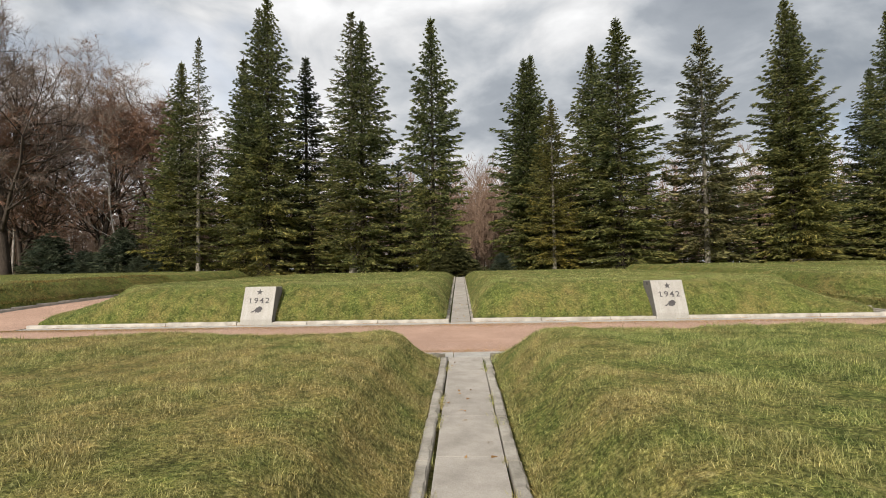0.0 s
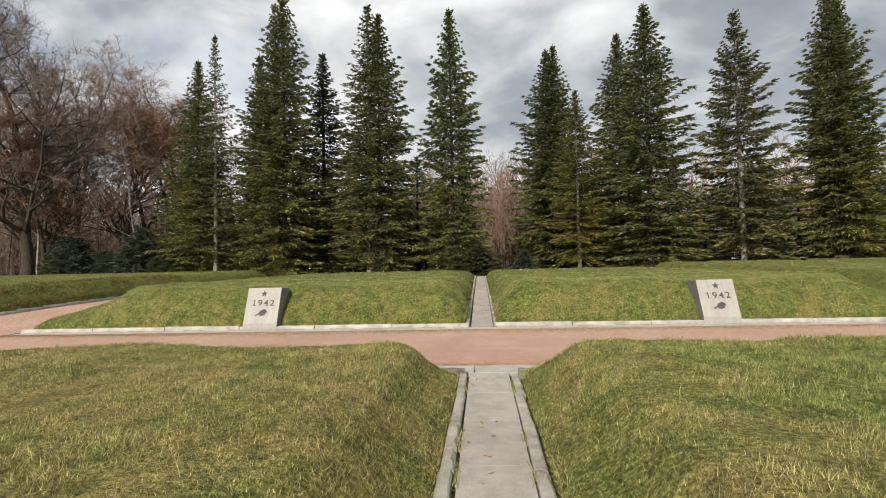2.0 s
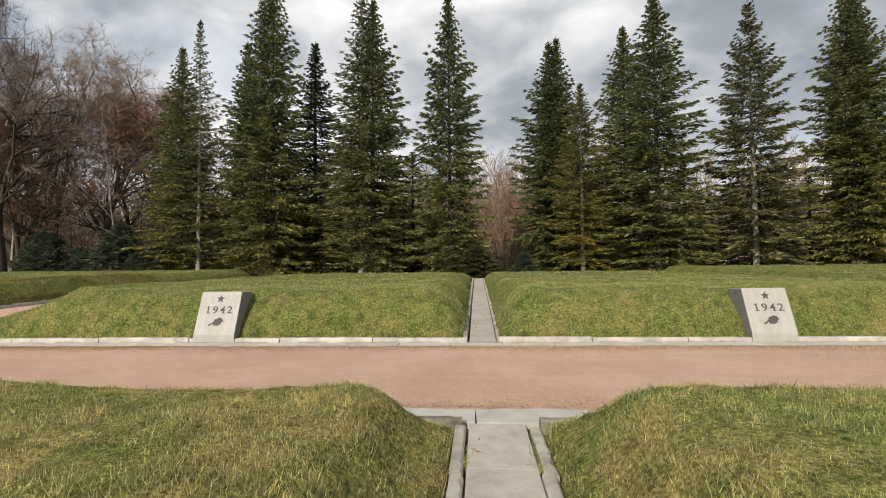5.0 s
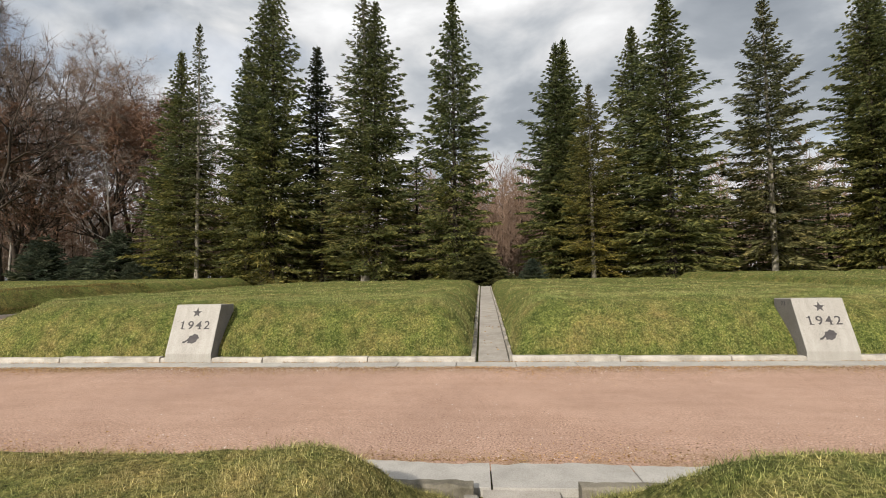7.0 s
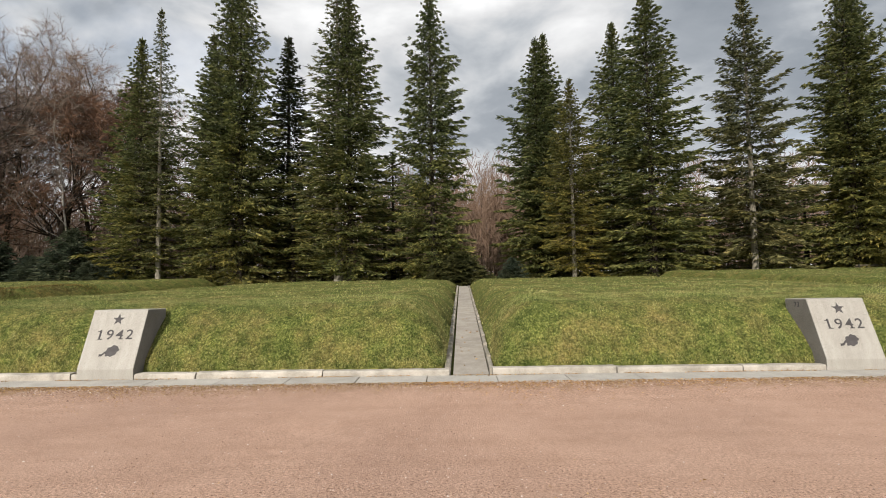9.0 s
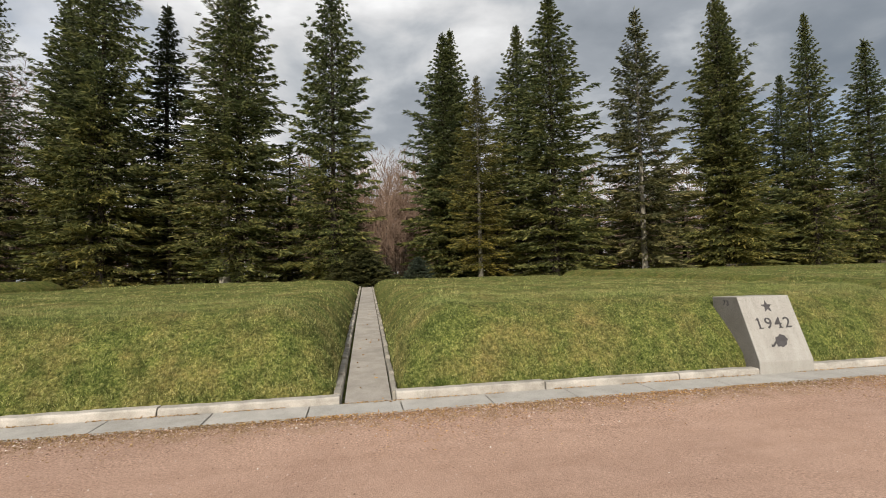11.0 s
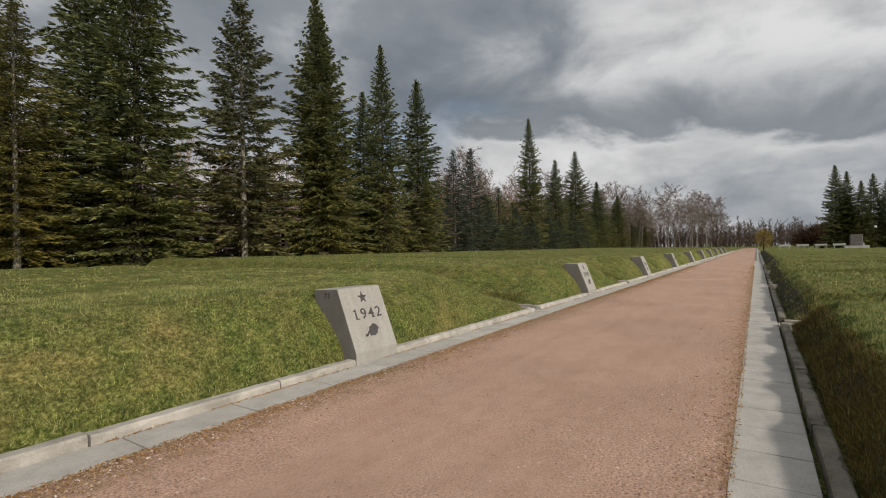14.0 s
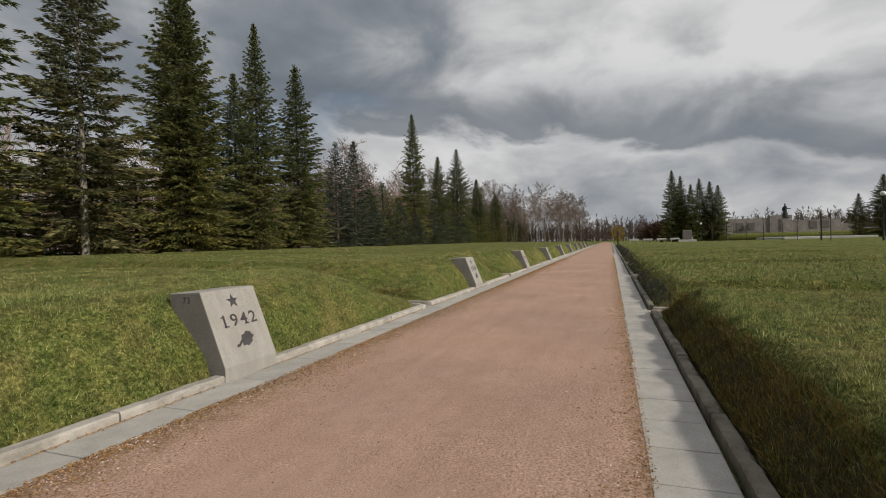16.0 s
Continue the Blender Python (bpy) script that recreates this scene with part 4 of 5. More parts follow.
    # the second rank fills the lower half of the row
    for x, y, top, w in ((-25.5, 29, 11, 2.6), (-19.0, 30, 12, 3.0), (-12.0, 28, 9.5, 2.6), (-10.2, 30, 11.5, 3.0), (-4.6, 29, 11, 2.8), (-3.0, 31, 9, 2.4),
                         (10.8, 30, 10.5, 2.6), (17.2, 29, 9.6, 2.8), (23.6, 28, 9.5, 2.8), (24.8, 32, 11, 3.0), (31.8, 28, 11, 3.0), (33.4, 31, 10, 3.0), (38.5, 29, 9, 2.8),
                         (46.0, 28, 10, 3.0), (61, 28, 9.5, 3.2), (66, 28.5, 11, 3.2), (72, 29, 9.5, 3.2), (86, 29.5, 12, 3.2), (103, 30.5, 12, 3.4), (120, 31, 11, 3.4), (138, 31, 11, 3.4), (170, 31, 10, 3.4),
                         (-21.5, 33, 8.5, 2.6), (-16.4, 34, 9.0, 2.8), (-6.0, 34, 8.0, 2.8), (10.0, 35, 8.5, 2.8), (15.8, 34, 8.5, 2.8), (19.0, 33, 7.0, 2.6), (21.8, 34, 8.0, 2.8), (29.6, 33, 9.0, 3.0), (36.0, 33, 9.0, 3.0), (43.0, 32, 9.0, 3.0),
                         (-0.2, 27.5, 5.5, 2.0)):
        rows.append((lite[int(rng.integers(2))], x, y, top, w))
    for x, y, top, w in ((-33.5, 26.5, 5.0, 1.9), (-31.6, 27.5, 3.4, 1.5), (-29.8, 26.0, 3.2, 1.4), (-27.3, 26.2, 5.2, 2.1), (-25.2, 25.0, 2.7, 0.9), (4.1, 26.5, 2.6, 1.0), (-35.5, 28.0, 4.6, 1.9), (-23.6, 25.6, 3.6, 1.5),
                         (59, 26.5, 7.5, 2.6), (64, 26.6, 6.2, 2.4), (69, 27, 8.2, 2.6), (75, 27, 6.8, 2.6), (84, 27.5, 8.5, 2.8), (91, 28, 7.5, 2.8), (99, 28, 9, 3.0), (107, 29, 8, 3.0)):
        rows.append((small if top < 6 else blue[int(rng.integers(2))], x, y, top, w))
    # low dark fir that closes the end of the strip
    young = build_conifer("young_fir", "low dense blackish-green fir at the end of the strip", "conifer", 47, H=4.0, R=1.6, start=0.05, step=0.16, per=12, fill=6, needles=FIR_DARK, bark=BARK_DARK, trunk_r=0.08, shape=2.0, size=1.5, thick=1.6)
    for x, y, w, top in ((0.45, 22.4, 1.25, 2.9), (1.15, 23.3, 1.0, 2.3), (-0.5, 23.2, 1.1, 2.7)):
        copy_thing(young, pose(x, y, float(base(y)) - 0.25, 0, 0, 77 * x) @ Matrix.Diagonal((w / 1.6, w / 1.6, (top - float(base(y)) + 0.25) / 4.0, 1)))
    set_away(young)
    # spruces beyond the lawn
    for x, y, top, w in ((130, -18.6, 18.0, 2.8), (131, -20.6, 16.6, 2.6), (129, -22.6, 14.2, 2.2), (130, -24.6, 15.6, 2.4), (131, -27.0, 14.8, 2.6), (129, -28.4, 13.6, 2.4), (134, -21.0, 12, 3.0),
                         (130, -60.2, 14.0, 3.0), (133, -62.5, 12.0, 3.0), (130, -55.8, 10.0, 2.0)):
        rows.append((full[int(rng.integers(3))], x, y, top, 0.95 * w))
    widths = {id(small): 2.0, id(slim): 2.4, id(sparse): 3.6, id(dark): 2.6, id(blue[0]): 4.0, id(blue[1]): 4.0}
    for proto, x, y, top, w in rows:
        tree_at(proto, x, y, top, w, 5.0 if proto is small else 20.0, widths.get(id(proto), 3.0))
    for o in full + lite + [warm, slim, sparse, dark, small] + blue:
        set_away(o)

    wide = [build_bare("bare_tree", "large leafless tree with a broad crown of fine twigs", "bare tree", 61 + s, limbs=17, trunk_r=0.40, spread=0.75, depth=4, bark=BARK_BARE) for s in range(2)]
    tall = [build_bare("bare_tree", "tall leafless tree with reddish twigs", "bare tree", 71 + s, limbs=12, trunk_r=0.22, spread=0.5, twig=TWIG_RED, depth=4, bark=BARK_BARE) for s in range(2)]
    rust = build_bare("bare_tree", "leafless oak with rust-brown dead leaves on its lower limbs", "bare tree", 75, limbs=14, trunk_r=0.26, spread=0.7, twig=TWIG_RUST, depth=4, bark=BARK_BARE, twig_w=0.05, clear=0.15)
    birch = [build_bare("birch_tree", "leafless birch with a pale trunk", "bare tree", 81 + s, limbs=10, trunk_r=0.11, spread=0.42, bark=BARK_BIRCH, twig=TWIG_GREY, depth=3, clear=0.3, group="birches", twig_w=0.034) for s in range(2)]
    for proto, x, y, top, w in ((wide[0], -37.3, 26.3, 24.0, 1.1), (wide[1], -50.0, 30.0, 22.0, 1.05), (rust, -33.2, 31.5, 17.0, 1.1), (tall[1], -30.6, 35.0, 18.5, 1.1),
                                (tall[0], -41.5, 36.0, 21.5, 1.2), (tall[1], -46.0, 38.0, 22.0, 1.2), (tall[0], -37.5, 41.0, 19.5, 1.2), (tall[1], -33.0, 43.0, 18.0, 1.2), (wide[0], -58.0, 36.0, 22.0, 1.0),
                                (tall[0], -28.5, 40.0, 16.0, 1.1), (tall[1], -54.0, 44.0, 21.0, 1.2), (tall[0], -64.0, 42.0, 20.0, 1.2), (tall[1], -25.0, 44.0, 14.5, 1.0), (birch[0], -44.5, 29.0, 15.0, 1.0),
                                (birch[1], -30.0, 29.5, 14.0, 1.0), (birch[0], -41.0, 31.0, 16.0, 1.0),
                                (rust, -38.8, 29.5, 13.5, 0.9), (wide[0], -40.5, 33.0, 22.0, 0.9), (tall[1], -36.0, 35.5, 20.0, 1.0)):
        z = float(base(y)) - 0.05
        copy_thing(proto, pose(x, y, z, 0, 0, rng.random() * 360) @ Matrix.Diagonal((1.15 * w, 1.15 * w, 1.14 * (top - z) / 20.0, 1)))
    for k in range(26):
        x, y = 70 + 6.2 * k + 4 * rng.random(), 36 + 9 * rng.random() - 0.02 * k
        top = (13.5 if k < 8 else 18.0) + 5.0 * rng.random()
        copy_thing(birch[k % 2], pose(x, y, 1.0, 0, 0, rng.random() * 360) @ Matrix.Diagonal((1.1, 1.1, top / 20.0, 1)))
    for k in range(36):
        x, y = 165 + 110 * rng.random(), 7 + 30 * rng.random()
        copy_thing(birch[k % 2], pose(x, y, 0.9, 0, 0, rng.random() * 360) @ Matrix.Diagonal((1.25, 1.25, (14 + 9 * rng.random()) / 20.0, 1)))
    for o in wide + tall + [rust] + birch:
        set_away(o)


def build_far_woods(name, label, seed, count, x0, x1, y0, y1, lo, hi, stem, twig_mat, zfloor=0.9, twigs=46, width=0.07):
    """Leafless wood far behind: thin stems and sprays of twigs."""
    r = np.random.default_rng(seed)
    x, y = x0 + (x1 - x0) * r.random(count), y0 + (y1 - y0) * r.random(count)
    h = lo + (hi - lo) * r.random(count) ** 0.8
    foot = np.stack([x, y, np.full(count, zfloor)], 1)
    v, f = spikes(foot, np.stack([0.03 * r.normal(size=count), 0.03 * r.normal(size=count), np.ones(count)], 1), h, np.full(count, 0.20), r)
    wood = link_mesh(name, np_mesh(name, v, f), stem)
    tagged(wood, label, "woods", kind="stuff")
    i = np.repeat(np.arange(count), twigs)
    s = 0.04 + 0.93 * r.random(len(i))
    p = foot[i] + np.stack([np.zeros(len(i)), np.zeros(len(i)), s * h[i]], 1)
    a_ = 6.283 * r.random(len(i))
    d = np.stack([np.cos(a_) * 0.6, np.sin(a_) * 0.6, 0.55 + 0.7 * r.random(len(i))], 1)
    ln = h[i] * (0.28 * (1.12 - s) + 0.03) * (0.6 + 0.8 * r.random(len(i)))
    v1, f1 = spikes(p, d, ln, np.full(len(i), width), r)
    q = p + d / np.linalg.norm(d, axis=1, keepdims=True) * (ln * (0.35 + 0.5 * r.random(len(i))))[:, None]
    v2, f2 = spikes(q, d + r.normal(size=d.shape) * 0.5, ln * 0.55, np.full(len(i), width * 0.8), r)
    v3, f3 = spikes(q, d + r.normal(size=d.shape) * 0.6, ln * 0.5, np.full(len(i), width * 0.8), r)
    v, f = np.concatenate([v1, v2, v3]), np.concatenate([f1, f2 + len(v1), f3 + len(v1) + len(v2)])
    tw = link_mesh(name + "_twigs", np_mesh(name + "_twigs", v, f), twig_mat)
    tagged(tw, label, "woods", kind="stuff")


# ---------------------------------------------------------------- beyond the lawn
WALL_STONE = mat_plain("grey-brown memorial stone", (0.24, 0.215, 0.20), 0.85, scale=0.6)
WALL_DARK = mat_plain("darker relief stone", (0.13, 0.115, 0.11), 0.85, scale=2.0)
BRONZE = mat_plain("dark bronze", (0.035, 0.04, 0.04), 0.55, 0.5)
PALE_STONE = mat_plain("pale granite rim", (0.42, 0.41, 0.39), 0.8, scale=1.5)
IRON = mat_plain("dark painted iron", (0.03, 0.032, 0.03), 0.5, 0.2)
GLOBE = mat_plain("white lamp globe", (0.75, 0.75, 0.74), 0.35, spread_by=0.03)
BUSH = mat_needles("budding bush twigs", (0.10, 0.08, 0.03), (0.20, 0.16, 0.06), (0.30, 0.25, 0.10))
HEDGE = mat_needles("dark bare hedge twigs", (0.03, 0.018, 0.016), (0.07, 0.045, 0.04), (0.12, 0.08, 0.07))


def build_memorial():
    terrace = block(168, 215, -135, -34, -0.2, 2.0, 1.0, 3)
    tagged(part("terrace", terrace, TURF, smooth=True), "low grassed terrace in front of the memorial wall", "ground", kind="structure")
    w = thing("memorial_wall", 200, -61, 1.95, "long low grey stone memorial wall with relief panels", "wall")
    for y0, y1, h in ((-17.5, -1.0, 4.3), (1.0, 18.5, 5.4)):
        part("wall_panel", block(-1.0, 1.0, y0, y1, -0.5, h, 0.05), WALL_STONE, w)
    part("wall_block", block(-1.4, 1.4, -3.4, 3.4, -0.5, 6.2, 0.06), WALL_STONE, w)
    for y in (-13.0, -9.6, 9.0, 12.6):
        part("relief", block(-1.15, -1.0, y - 1.1, y + 1.1, 1.2, 3.9, 0.05), WALL_DARK, w, "darker carved relief")
    part("side_wall", block(4, 5.5, -52, -18.5, -0.5, 2.6, 0.05), WALL_STONE, w)
    bm = bmesh.new()
    lathe(bm, [(1.25, 0.8), (1.2, 1.4), (1.0, 3.2), (0.78, 4.6), (0.85, 5.4), (0.95, 6.1), (0.55, 6.6), (0.24, 6.8), (0.36, 7.15), (0.38, 7.5), (0.18, 7.85)], 14)
    box(bm, -0.3, 0.3, -2.4, -0.6, 5.1, 5.5)
    box(bm, -0.3, 0.3, 0.6, 1.3, 4.2, 5.8)
    box(bm, -1.2, 1.2, -1.3, 1.3, -0.2, 0.9)
    s = part("statue", bm, BRONZE)
    s.matrix_basis = pose(195, -61.2, 6.5) @ Matrix.Diagonal((0.66, 0.66, 0.70, 1))
    tagged(s, "dark bronze standing figure on a tall pedestal", "statue")
    p = thing("pedestal", 195, -61.2, 1.95, "tall square stone pedestal below the statue", "pedestal")
    part("shaft", block(-1.6, 1.6, -1.6, 1.6, -0.4, 4.75, 0.08), WALL_STONE, p)
    b = thing("stone_basin", 100, -39.5, 0.45, "low pale stone basin rim sunk in the lawn", "basin")
    part("basin_floor", block(0.0, 16, -6.0, 6.0, -0.3, 0.10, 0.02), PALE_STONE, b)
    for x0, x1, y0, y1 in ((-0.6, 0.0, -6.6, 6.6), (16.0, 16.6, -6.6, 6.6), (0.0, 16.0, -6.6, -6.0), (0.0, 16.0, 6.0, 6.6)):
        part("rim", block(x0, x1, y0, y1, -0.3, 0.42, 0.04), PALE_STONE, b)
    t = thing("relief_slab", 120, -20.4, 0.45, "upright carved stone slab on a pale plinth", "monument")
    part("plinth", block(-0.8, 0.8, -1.8, 1.8, -0.2, 0.38, 0.05), PALE_STONE, t)
    part("slab", block(-0.3, 0.3, -0.95, 0.95, 0.38, 2.5, 0.12), WALL_DARK, t)
    for k in range(5):
        bn = thing("bench", 118 + 1.5 * k, -9.2 - 3.0 * k, 0.45, "plain pale garden bench on the lawn's edge", "bench", "benches")
        part("seat", block(-0.25, 0.25, -1.0, 1.0, 0.42, 0.48, 0.01), PALE_STONE, bn)
        part("backrest", block(0.2, 0.26, -1.0, 1.0, 0.55, 0.85, 0.01), PALE_STONE, bn)
        for y in (-0.8, 0.8):
            part("leg", block(-0.2, 0.2, y - 0.05, y + 0.05, -0.05, 0.42, 0.01), PALE_STONE, bn)


def build_lamp(x, y, tall):
    l = thing("street_lamp", x, y, 0.45, "dark slender lamp post with a white globe", "street lamp", "lamp posts")
    bm = bmesh.new()
    lathe(bm, [(0.10, -0.1), (0.10, 0.5), (0.065, 0.6), (0.045, tall - 0.35), (0.09, tall - 0.3), (0.09, tall - 0.22)], 10)
    part("post", bm, IRON, l, smooth=True)
    bm = bmesh.new()
    bmesh.ops.create_uvsphere(bm, u_segments=14, v_segments=9, radius=0.24, matrix=Matrix.Translation((0, 0, tall)))
    part("globe", bm, GLOBE, l, smooth=True)


def build_bush(name, label, x, y, z, radius, tall, seed, mat, count=900, foot=0.0):
    r = np.random.default_rng(seed)
    d = r.normal(size=(count, 3)); d[:, 2] = np.abs(d[:, 2]) if foot == 0 else d[:, 2]
    d /= np.linalg.norm(d, axis=1, keepdims=True)
    p = d * [radius * 0.75, radius * 0.75, tall * 0.4] * (0.55 + 0.45 * r.random((count, 1))) + [0, 0, foot + tall * (0.08 if foot == 0 else 0.45)]
    v, f = spikes(p, d + r.normal(size=d.shape) * 0.35, radius * (0.2 + 0.25 * r.random(count)), np.full(count, 0.05 * radius), r)
    ob = thing(name, x, y, z, label, "bush")
    bm = bmesh.new()
    lathe(bm, [(0.05 * radius + 0.05, -0.3), (0.04 * radius + 0.03, foot + tall * 0.5)], 7)
    part("stem", bm, BARK_DARK, ob)
    link_mesh("crown", np_mesh("crown", v, f), mat, ob)["kind"] = "stuff"


# ---------------------------------------------------------------- grass


def blades(name, label, x, y, z, lo, hi, w, r, flat=0.97, away=None):
    n = len(x)
    a_, b_ = 6.283 * r.random(n), 6.283 * r.random(n)
    if away is not None:
        a_ = np.where(r.random(n) < 0.7, away + 0.5 * r.normal(size=n), a_)
    ln = lo + (hi - lo) * r.random(n) ** 1.4
    lean = flat * r.random(n) ** 0.6
    p = np.stack([x, y, z - 0.012], 1)
    d = np.stack([np.cos(a_) * lean, np.sin(a_) * lean, np.sqrt(np.maximum(0.08, 1 - lean ** 2))], 1)
    s = np.stack([np.cos(b_), np.sin(b_), np.zeros(n)], 1) * (w / 2)[:, None]
    v = np.stack([p - s, p + s, p + d * ln[:, None]], 1).reshape(-1, 3)
    ob = link_mesh(name, np_mesh(name, v, np.arange(3 * n).reshape(n, 3)), BLADE)
    return tagged(ob, label, "grass", kind="stuff")


def scatter(r, x0, x1, y0, y1, per_m2):
    n = int((x1 - x0) * (y1 - y0) * per_m2)
    return x0 + (x1 - x0) * r.random(n), y0 + (y1 - y0) * r.random(n)


def tuft(x, y):
    return 0.5 + 0.5 * np.sin(5.3 * x + 2.1 * np.sin(3.1 * y)) * np.sin(4.7 * y + 1.9 * np.sin(2.7 * x))


def build_grass():
    r = np.random.default_rng(5)
    zones = [
        # x0, x1, y0, y1, blades per square metre, shortest, longest, width
        (-5.5, 5.5, -11.6, -4.95, 9600, 0.022, 0.070, 0.0042), (-12, -5.5, -13, -4.95, 1500, 0.03, 0.09, 0.010), (5.5, 14, -13, -4.95, 2600, 0.03, 0.08, 0.0072),
        (-9, 12, 0.14, 3.2, 6600, 0.022, 0.070, 0.0054), (-12, -9, 0.14, 3.2, 2200, 0.03, 0.08, 0.010), (12, 14, 0.14, 3.2, 2200, 0.03, 0.08, 0.010), (-12, 22, 3.2, 9.0, 560, 0.03, 0.075, 0.012), (14, 30, 0.14, 3.2, 700, 0.05, 0.13, 0.013),
        (1.4, 14, -5.95, -5.30, 2600, 0.035, 0.085, 0.0060), (14, 24, -5.95, -5.30, 700, 0.07, 0.17, 0.011),
        (14, 40, -14, -4.95, 260, 0.06, 0.14, 0.018), (-26, 40, 9.0, 20.0, 70, 0.04, 0.085, 0.024), (-26, -12, 0.14, 6.0, 330, 0.06, 0.12, 0.016),
    ]
    for x0, x1, y0, y1, per, lo, hi, w in zones:
        x, y = scatter(r, x0, x1, y0, y1, per)
        # most blades spring from tufts and lean away from the middle
        cx, cy = scatter(r, x0, x1, y0, y1, per / 16)
        pick = r.integers(len(cx), size=len(x))
        ox, oy = r.normal(size=len(x)) * 0.035, r.normal(size=len(x)) * 0.035
        tufted = r.random(len(x)) < 0.72
        x, y = np.where(tufted, cx[pick] + ox, x), np.where(tufted, cy[pick] + oy, y)
        away = np.where(tufted, np.arctan2(oy, ox), 6.283 * r.random(len(x)))
        z, ok = np.full(len(x), -9.0), np.zeros(len(x), bool)
        for rect, far, rise in MOUNDS:
            xs = x - shear(y)
            m = (xs > rect[0]) & (xs < rect[1]) & (y > rect[2]) & (y < rect[3])
            if not m.any():
                continue
            d = inset(x[m], y[m], rect)
            z[m] = mound_height(x[m], y[m], rect, far, rise)
            ok[m] = d > 0.015
        for mx in MARKERS[:5]:
            ok &= ~((np.abs(x - mx) < HALF + 0.008) & (y > -0.1) & (y < 0.74))
        keep = ok & (r.random(len(x)) < 0.45 + 0.55 * tuft(x, y)) & ~((x > 1.3) & (y > -5.36) & (y < -4) & (r.random(len(x)) < 0.35))
        x, y, z, away = x[keep], y[keep], z[keep], away[keep]
        grow = 0.55 + 0.75 * tuft(x * 0.6 + 3, y * 0.6)
        blades("grass", "short uneven spring grass, green with straw-coloured blades", x, y, z, lo * grow, hi * grow, w * (0.6 + 0.8 * r.random(len(x))), r, 0.97, away)
    # taller tussocks here and there, and rough hanging grass on the cut bank
    for x0, x1, y0, y1, per, lo, hi, w, each in ((-5.5, 5.5, -11.6, -4.95, 6, 0.04, 0.10, 0.0040, 30), (-9, 14, 0.14, 3.0, 7, 0.06, 0.14, 0.006, 30), (1.3, 13, -5.5, -5.0, 34, 0.04, 0.11, 0.006, 22),
                                                  (2.0, 14, -9.0, -5.4, 11, 0.05, 0.11, 0.006, 28), (11.9, 22, -9.0, -5.2, 7, 0.06, 0.13, 0.011, 24)):
        cx, cy = scatter(r, x0, x1, y0, y1, per)
        cx, cy = np.repeat(cx, each), np.repeat(cy, each)
        ox, oy = r.normal(size=len(cx)) * 0.045, r.normal(size=len(cx)) * 0.045
        x, y, away = cx + ox, cy + oy, np.arctan2(oy, ox)
        z = np.full(len(x), -9.0)
        for rect, far, rise in MOUNDS:
            xs = x - shear(y)
            m = (xs > rect[0] + 0.02) & (xs < rect[1] - 0.02) & (y > rect[2]) & (y < rect[3])
            if m.any():
                z[m] = mound_height(x[m], y[m], rect, far, rise)
        k = z > -0.1
        for mx in MARKERS[:5]:
            k &= ~((np.abs(x - mx) < HALF + 0.05) & (y > -0.1) & (y < 0.80))
        blades("tussocks", "taller tussocks of coarse grass on the mounds", x[k], y[k], z[k], lo, hi, w * (0.6 + 0.8 * r.random(int(k.sum()))), r, 0.9, away[k])
    # weeds in the joints of the strip
    n = 5200
    y = -12 + 7 * r.random(n)
    keep = np.sin(3.1 * y) + np.sin(7.7 * y + 1) > 0.35
    y = y[keep]
    side = np.where(r.random(len(y)) < 0.5, -1, 1)
    x = STRIP_X - 0.02 + shear(y) + side * (0.285 + 0.02 * r.normal(size=len(y)))
    blades("weeds", "sparse weeds in the joints of the strip", x, y, np.full(len(y), 0.0), 0.03, 0.11, np.full(len(y), 0.007), r, 0.97)


WITHERED_BANK = (-22.0, -15.6, 0.2, 14.0)          # brown bank beyond the cross path
WITHERED = mat_needles("withered long grass", (0.040, 0.038, 0.016), (0.100, 0.088, 0.038), (0.22, 0.175, 0.080))


